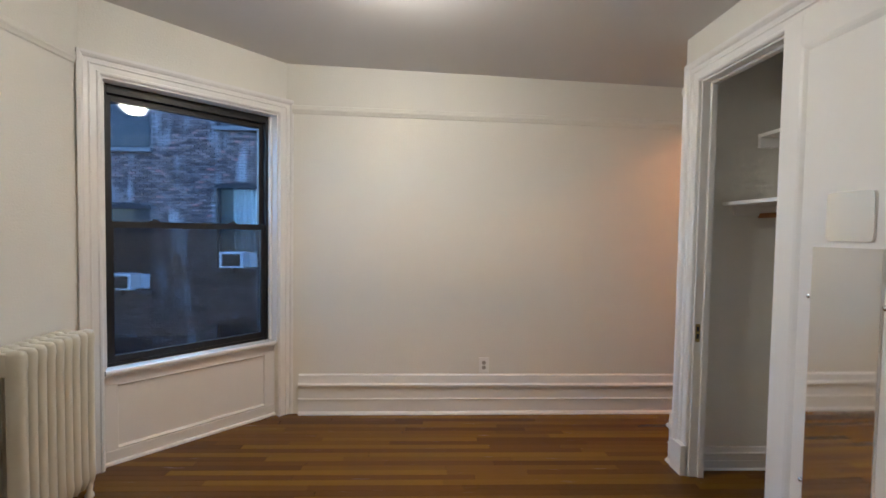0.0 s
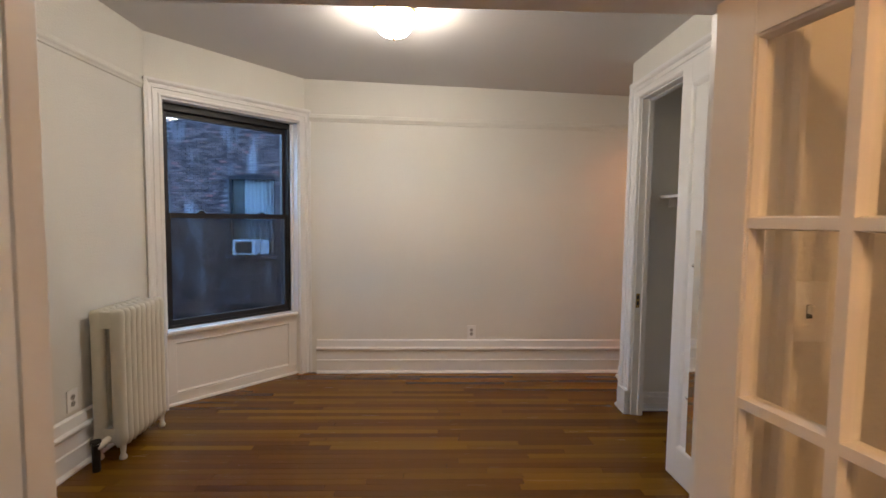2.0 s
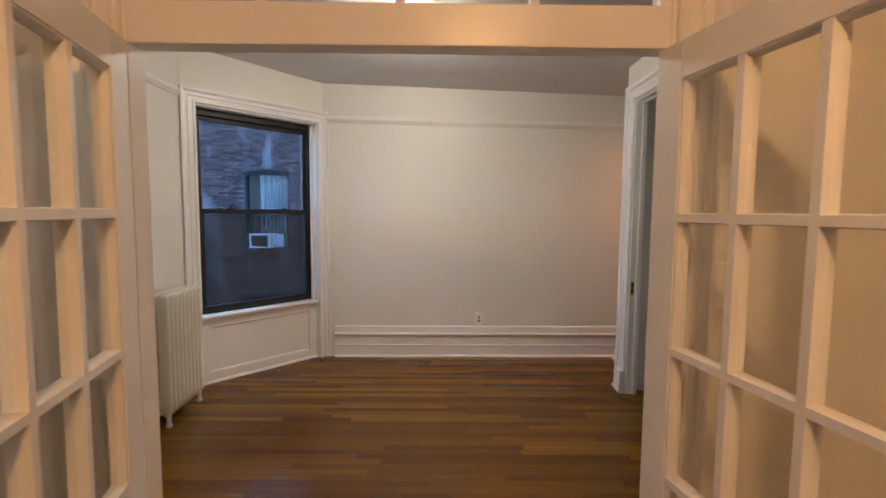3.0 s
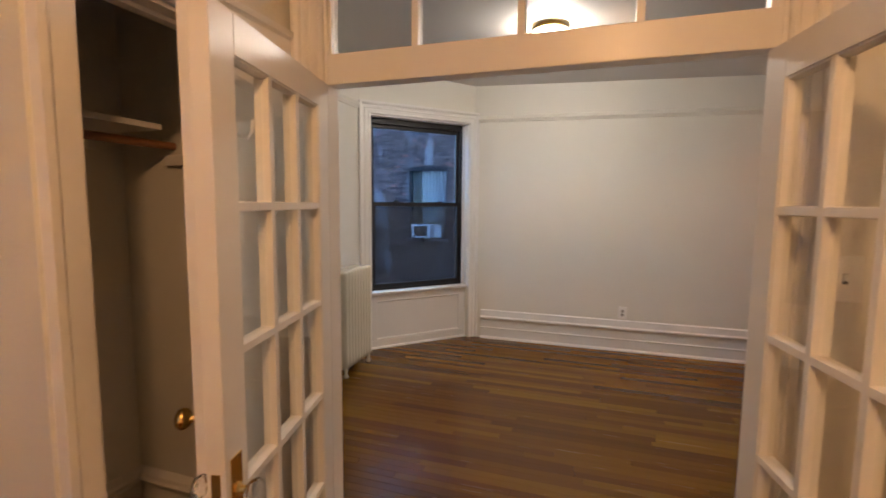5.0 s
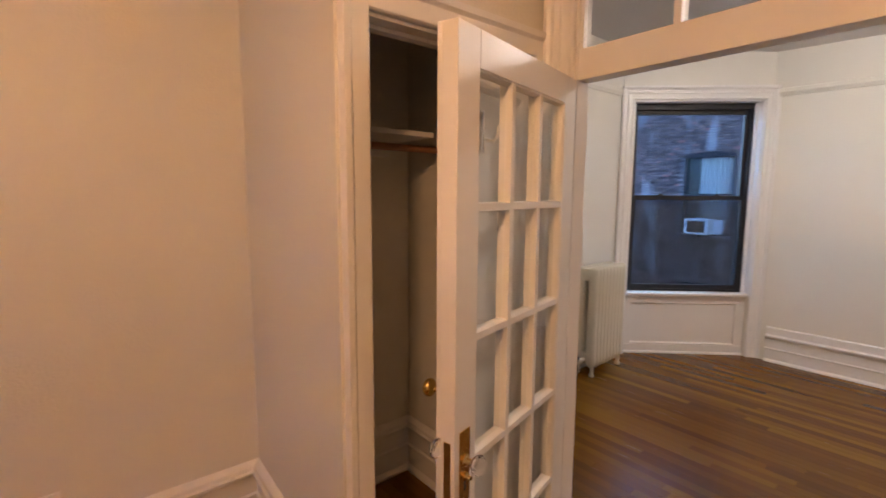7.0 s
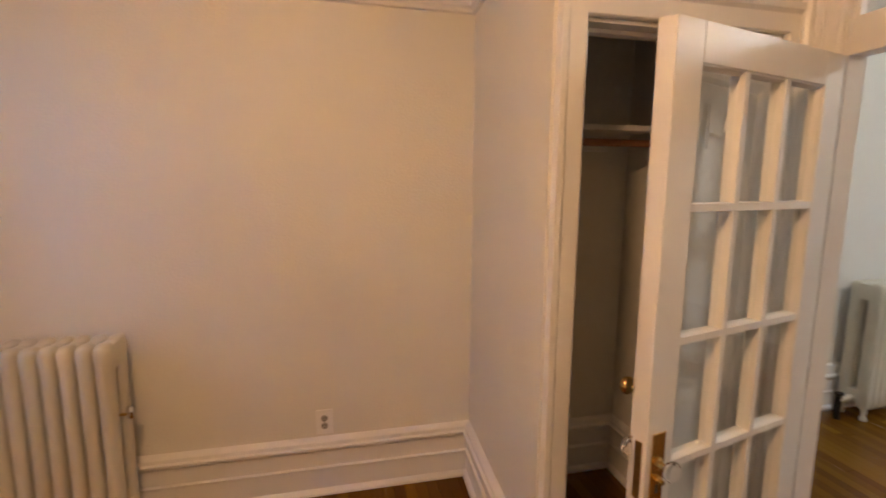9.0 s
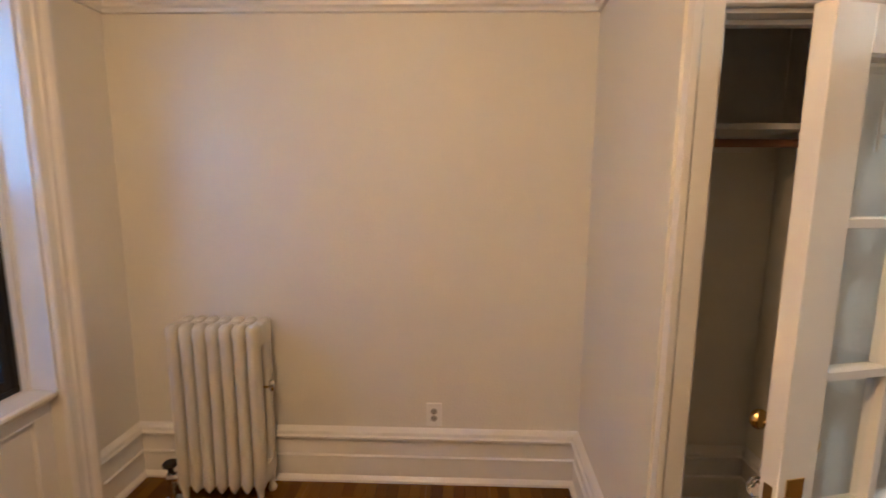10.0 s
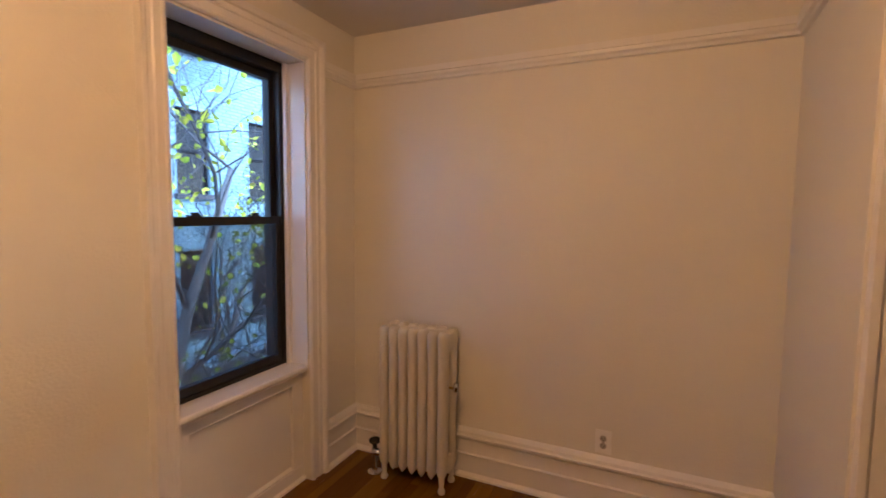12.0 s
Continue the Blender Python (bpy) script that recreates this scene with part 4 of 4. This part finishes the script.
def far_window(top, x0, x1, z0, z1, sill=True, arch=True, curtain=0.0, frame_mat=None):
    w = new("window")
    w.empty_display_size = 0.1
    w.parent = top
    fm = frame_mat or FARFRAME
    f = 0.05
    bm = slab(x0, x0 + f, 0.08, 0.16, z0, z1)
    box(bm, x1 - f, x1, 0.08, 0.16, z0, z1)
    box(bm, x0 + f, x1 - f, 0.08, 0.16, z1 - f, z1)
    box(bm, x0 + f, x1 - f, 0.08, 0.16, z0, z0 + f)
    part("frame", bm, fm, w)
    part("meeting_rail", slab(x0 + f, x1 - f, 0.07, 0.15, (z0 + z1) / 2 - 0.03, (z0 + z1) / 2 + 0.03), fm, w)
    part("pane", slab(x0 + f, x1 - f, 0.12, 0.13, z0 + f, z1 - f), GLASS if curtain else DARKPANE, w)
    if curtain:
        bm = bmesh.new()
        prof, n = [], 40
        xs = [x0 + (x1 - x0) * (1 - curtain) + (x1 - x0) * curtain * i / n for i in range(n + 1)]
        a = [bm.verts.new((x, 0.21 + 0.02 * math.sin(i * 1.3), z0)) for i, x in enumerate(xs)]
        b = [bm.verts.new((x, 0.21 + 0.015 * math.sin(i * 1.3 + 0.3), z1)) for i, x in enumerate(xs)]
        for i in range(n):
            bm.faces.new((a[i], a[i + 1], b[i + 1], b[i]))
        part("curtain", bm, CURTAIN, w, "pale drawn curtain", 60)
        # dark sheet standing in for the unlit room behind the curtain
        part("room_shade", slab(x0, x1, 0.238, 0.248, z0, z1), DARKPANE, w)
    if arch:
        bm = bmesh.new()
        n = 8
        pts = [(x0 - 0.02 + (x1 - x0 + 0.04) * i / n, z1 - 0.02 + 0.09 * math.sin(math.pi * i / n)) for i in range(n + 1)]
        lo = [bm.verts.new((x, 0.06, z)) for x, z in pts] + [bm.verts.new((x1 + 0.02, 0.06, z1 - 0.10)), bm.verts.new((x0 - 0.02, 0.06, z1 - 0.10))]
        hi = [bm.verts.new((v.co.x, -0.012, v.co.z)) for v in lo]
        bm.faces.new(lo)
        bm.faces.new(hi[::-1])
        for i in range(len(lo)):
            j = (i + 1) % len(lo)
            bm.faces.new((lo[i], lo[j], hi[j], hi[i]))
        part("arched_head", bm, fm, w, "dark arched window head")
    if sill:
        part("sill", slab(x0 - 0.08, x1 + 0.08, -0.10, 0.06, z0 - 0.11, z0, 0.01), STONE, w, "dark stone sill")
    return w


def air_conditioner(m, label):
    top = thing("air_conditioner", m, label, "air conditioner")
    part("body", slab(-0.235, 0.235, -0.26, 0.12, 0.0, 0.32, 0.012), ACBODY, top)
    part("rear_grille", slab(-0.175, 0.175, -0.268, -0.258, 0.04, 0.28, 0.003), FARFRAME, top, "dark rear grille")
    part("side_panel", slab(0.237, 0.42, 0.06, 0.08, 0.0, 0.30), ACBODY, top)
    part("bracket", slab(-0.03, 0.03, -0.24, -0.10, -0.10, -0.002), FARFRAME, top)
    return top


FY, FAR = 12.5, 1.387
HOLES_A = [(-6.25, -5.29, 0.28, 1.90), (-4.03, -3.12, 0.72, 2.32), (-6.25, -5.28, 2.98, 4.7), (-4.03, -3.12, 3.42, 5.1), (-6.25, -5.29, -2.4, -0.68), (-4.03, -3.12, -2.0, -0.30), (-8.4, -7.4, 0.28, 1.90), (-8.4, -7.4, 2.98, 4.7), (-1.9, -1.0, 0.72, 2.32)]
HOLES_A = [(a * FAR, b * FAR, 1.5 + (c - 1.5) * FAR, 1.5 + (d - 1.5) * FAR) for a, b, c, d in HOLES_A]
FA = facade("brick_building", -18, 9, -7, 9.0, pose(0, FY, 0), HOLES_A, BRICK, MORTAR, "old dark brick building across the yard, weathered and stained")
for i, h in enumerate(HOLES_A):
    far_window(FA, *h, curtain=0.72 if i == 1 else 0.0)
near = lambda b: -7.31 < b[0] and b[1] < -5.62 and 0.6 < b[2] < 2.95
brick_stuff(FA, (b for b in bricks(-12.5, 0.5, -5.5, 9.0, HOLES_A, 0.205, 0.068, 3) if not near(b)), BRICK)
air_conditioner(pose(-3.66 * FAR, FY, 0.445) @ Matrix.Scale(1.3, 4), "white window air conditioner in the far brick building")
air_conditioner(pose(-5.72 * FAR, FY, -0.165) @ Matrix.Scale(1.3, 4), "grey window air conditioner in the far brick building")

GY = -10.5
HOLES_B = [(x, x + 0.80, z, z + 1.84) for x in (-12.70, -10.74, -8.79, -6.85, -4.90, -2.95) for z in (-4.25, -1.17, 1.92, 5.01)]
HB_LOCAL = [(-h[1], -h[0], h[2], h[3]) for h in HOLES_B]
FB = facade("painted_building", -6, 22, -7, 7.0, pose(0, GY, 0, 0, 0, 180), HB_LOCAL, PALEBRICK, PALEMORTAR, "pale blue painted brick building behind the tree")
for h in HB_LOCAL:
    far_window(FB, *h, arch=False)
brick_stuff(FB, bricks(2.5, 13.5, -4.0, 7.2, HB_LOCAL, 0.22, 0.08, 5), PALEBRICK)


# ---- tree ----
def yard_wall(m, length, height, label):
    top = thing("yard_wall", m, label, "wall")
    part("body", slab(0, length, 0.0, 0.18, 0, height - 0.30), PALEMORTAR, top)
    part("band", slab(0, length, -0.05, 0.20, height - 0.30, height - 0.16, 0.012), STONE, top, "dark weathered band")
    part("coping", slab(0, length, -0.09, 0.22, height - 0.158, height, 0.015), PALEMORTAR, top, "pale painted coping")
    return top


yard_wall(pose(1.0, -9.95, -7.0, 0, 0, 180), 15.0, 5.30, "low painted yard wall with a projecting coping")


def tree(name, m, seed, label):
    rnd = random.Random(seed)
    top = thing(name, m, label, "tree")
    trunk, twigs, tips = bmesh.new(), bmesh.new(), []

    def limb(p, d, length, r, level):
        pts, rad = [p], [r]
        n = 5 if level < 3 else 4
        for i in range(n):
            d = (d + Vector((rnd.uniform(-1, 1), rnd.uniform(-1, 1), rnd.uniform(-0.5, 0.8))) * (0.16 + 0.08 * level)).normalized()
            p = p + d * (length / n)
            if (m @ p).y > -4.3:
                break
            pts.append(p)
            rad.append(max(0.003, r * (1 - 0.62 * (i + 1) / n)))
            if level < 4 and (i > 0 or level > 0):
                for _ in range(2 if level in (0, 2) else 1):
                    side = Vector((rnd.uniform(-1, 1), rnd.uniform(-0.8, 0.8), rnd.uniform(-0.2, 0.9))).normalized()
                    limb(p, (d * 0.55 + side).normalized(), length * rnd.uniform(0.45, 0.68), rad[-1] * 0.5, level + 1)
            if level >= 3:
                tips.append(p)
        if len(pts) > 1:
            tube(trunk if level < 2 else twigs, pts, rad, 9 if level < 2 else 5)

    limb(Vector((0, 0, 0)), Vector((0.06, 0, 1)), 5.6, 0.16, 0)
    limb(Vector((0.02, 0, 4.2)), Vector((-0.5, 0.1, 0.8)), 3.6, 0.10, 1)
    limb(Vector((0.05, 0, 5.0)), Vector((0.75, 0.1, 0.6)), 3.6, 0.09, 1)
    limb(Vector((0.1, 0, 5.4)), Vector((0.1, 0.2, 1.0)), 3.8, 0.09, 1)
    part("trunk", trunk, BARK, top, "pale grey bark", 60)
    part("branches", twigs, TWIG, top, "", 60)
    verts, faces = [], []
    rnd.shuffle(tips)
    for p in tips[:3200]:
        if rnd.random() < (0.15 if (m @ p).z > 1.2 else 0.75):
            continue
        d = Vector((rnd.uniform(-1, 1), rnd.uniform(-1, 1), rnd.uniform(-1.2, 0.3))).normalized()
        s = d.orthogonal().normalized()
        s = (Matrix.Rotation(rnd.uniform(0, 6.28), 3, d) @ s)
        up = d.cross(s)
        L, W = rnd.uniform(0.07, 0.12), rnd.uniform(0.030, 0.050)
        n = len(verts)
        a = p + d * 0.03
        verts += [tuple(a), tuple(a + d * L * 0.35 + s * W + up * 0.012), tuple(a + d * L * 0.7 + s * W * 0.7 + up * 0.010), tuple(a + d * L), tuple(a + d * L * 0.7 - s * W * 0.7 + up * 0.010), tuple(a + d * L * 0.35 - s * W + up * 0.012), tuple(a + d * L * 0.5)]
        faces += [(n, n + 1, n + 6), (n + 1, n + 2, n + 6), (n + 2, n + 3, n + 6), (n + 3, n + 4, n + 6), (n + 4, n + 5, n + 6), (n + 5, n, n + 6)]
    me = bpy.data.meshes.new("crown")
    me.from_pydata(verts, [], faces)
    me.materials.append(LEAF)
    ob = new("crown", me)
    ob.parent = top
    tagged(ob, "sparse yellow-green autumn leaves", kind="stuff")
    return top


tree("tree", pose(-2.62, -6.2, -7.0, 0, 0, 40), 11, "bare-branched tree with sparse yellow-green leaves")


# ---- pieces: strip floor and bricks ----
brick_parts(FA, (b for b in bricks(-12.5, 0.5, -5.5, 9.0, HOLES_A, 0.205, 0.068, 3) if near(b)), BRICK)

STRIP = 0.057


def board_rows(x0, x1, y0, y1, seed):
    rnd = random.Random(seed)
    y = y0
    while y < y1:
        x = x0 - rnd.uniform(0, 0.9)
        while x < x1:
            length = rnd.choice((0.5, 0.7, 0.9, 1.1, 1.4, 1.7))
            a, b = max(x, x0), min(x + length, x1)
            if b - a > 0.02:
                yield a, b, y
            x += length
        y += STRIP


floor = thing("floor", Matrix(), "glossy honey-brown oak strip floor with darker boards", "floor", kind="structure")
verts, faces, boards = [], [], {}
count = 0
for a, b, y in [*board_rows(-2.0, 3.28, 0.62, 3.95, 7), *board_rows(-2.3, 2.34, 0.62 - 70 * STRIP, 0.60, 8), *board_rows(-2.05, 3.28, 0.62 + 59 * STRIP, 4.1, 9)]:
    g, e, w = 0.0003, 0.0009, STRIP
    if 0.75 < y < 3.7 and -1.9 < (a + b) / 2 < 1.6 and count < 300:
        count += 1
        L = round(b - a, 2)
        if L not in boards:
            h = L / 2
            me = bpy.data.meshes.new("floor_board")
            me.from_pydata([(-h + g, g, -0.02), (h - g, g, -0.02), (h - g, w - g, -0.02), (-h + g, w - g, -0.02), (-h + g, g, -e), (h - g, g, -e), (h - g, w - g, -e), (-h + g, w - g, -e),
                            (-h + e, e, 0), (h - e, e, 0), (h - e, w - e, 0), (-h + e, w - e, 0)], [],
                           [(8, 9, 10, 11), (0, 1, 5, 4), (1, 2, 6, 5), (2, 3, 7, 6), (3, 0, 4, 7), (4, 5, 9, 8), (5, 6, 10, 9), (6, 7, 11, 10), (7, 4, 8, 11)])
            me.materials.append(FLOOR)
            boards[L] = me
        ob = new("floor_board", boards[L])
        ob.parent, ob.location = floor, ((a + b) / 2, y, 0)
    else:
        n = len(verts)
        verts += [(a + g, y + g, -0.02), (b - g, y + g, -0.02), (b - g, y + w - g, -0.02), (a + g, y + w - g, -0.02), (a + g, y + g, -e), (b - g, y + g, -e), (b - g, y + w - g, -e), (a + g, y + w - g, -e),
                  (a + e, y + e, 0), (b - e, y + e, 0), (b - e, y + w - e, 0), (a + e, y + w - e, 0)]
        faces += [tuple(n + i for i in q) for q in ((8, 9, 10, 11), (0, 1, 5, 4), (1, 2, 6, 5), (2, 3, 7, 6), (3, 0, 4, 7), (4, 5, 9, 8), (5, 6, 10, 9), (6, 7, 11, 10), (7, 4, 8, 11))]
me = bpy.data.meshes.new("floor_boards_rest")
me.from_pydata(verts, [], faces)
me.materials.append(FLOOR)
rest = new("floor_boards_rest", me)
rest.parent = floor
tagged(rest, kind="stuff")
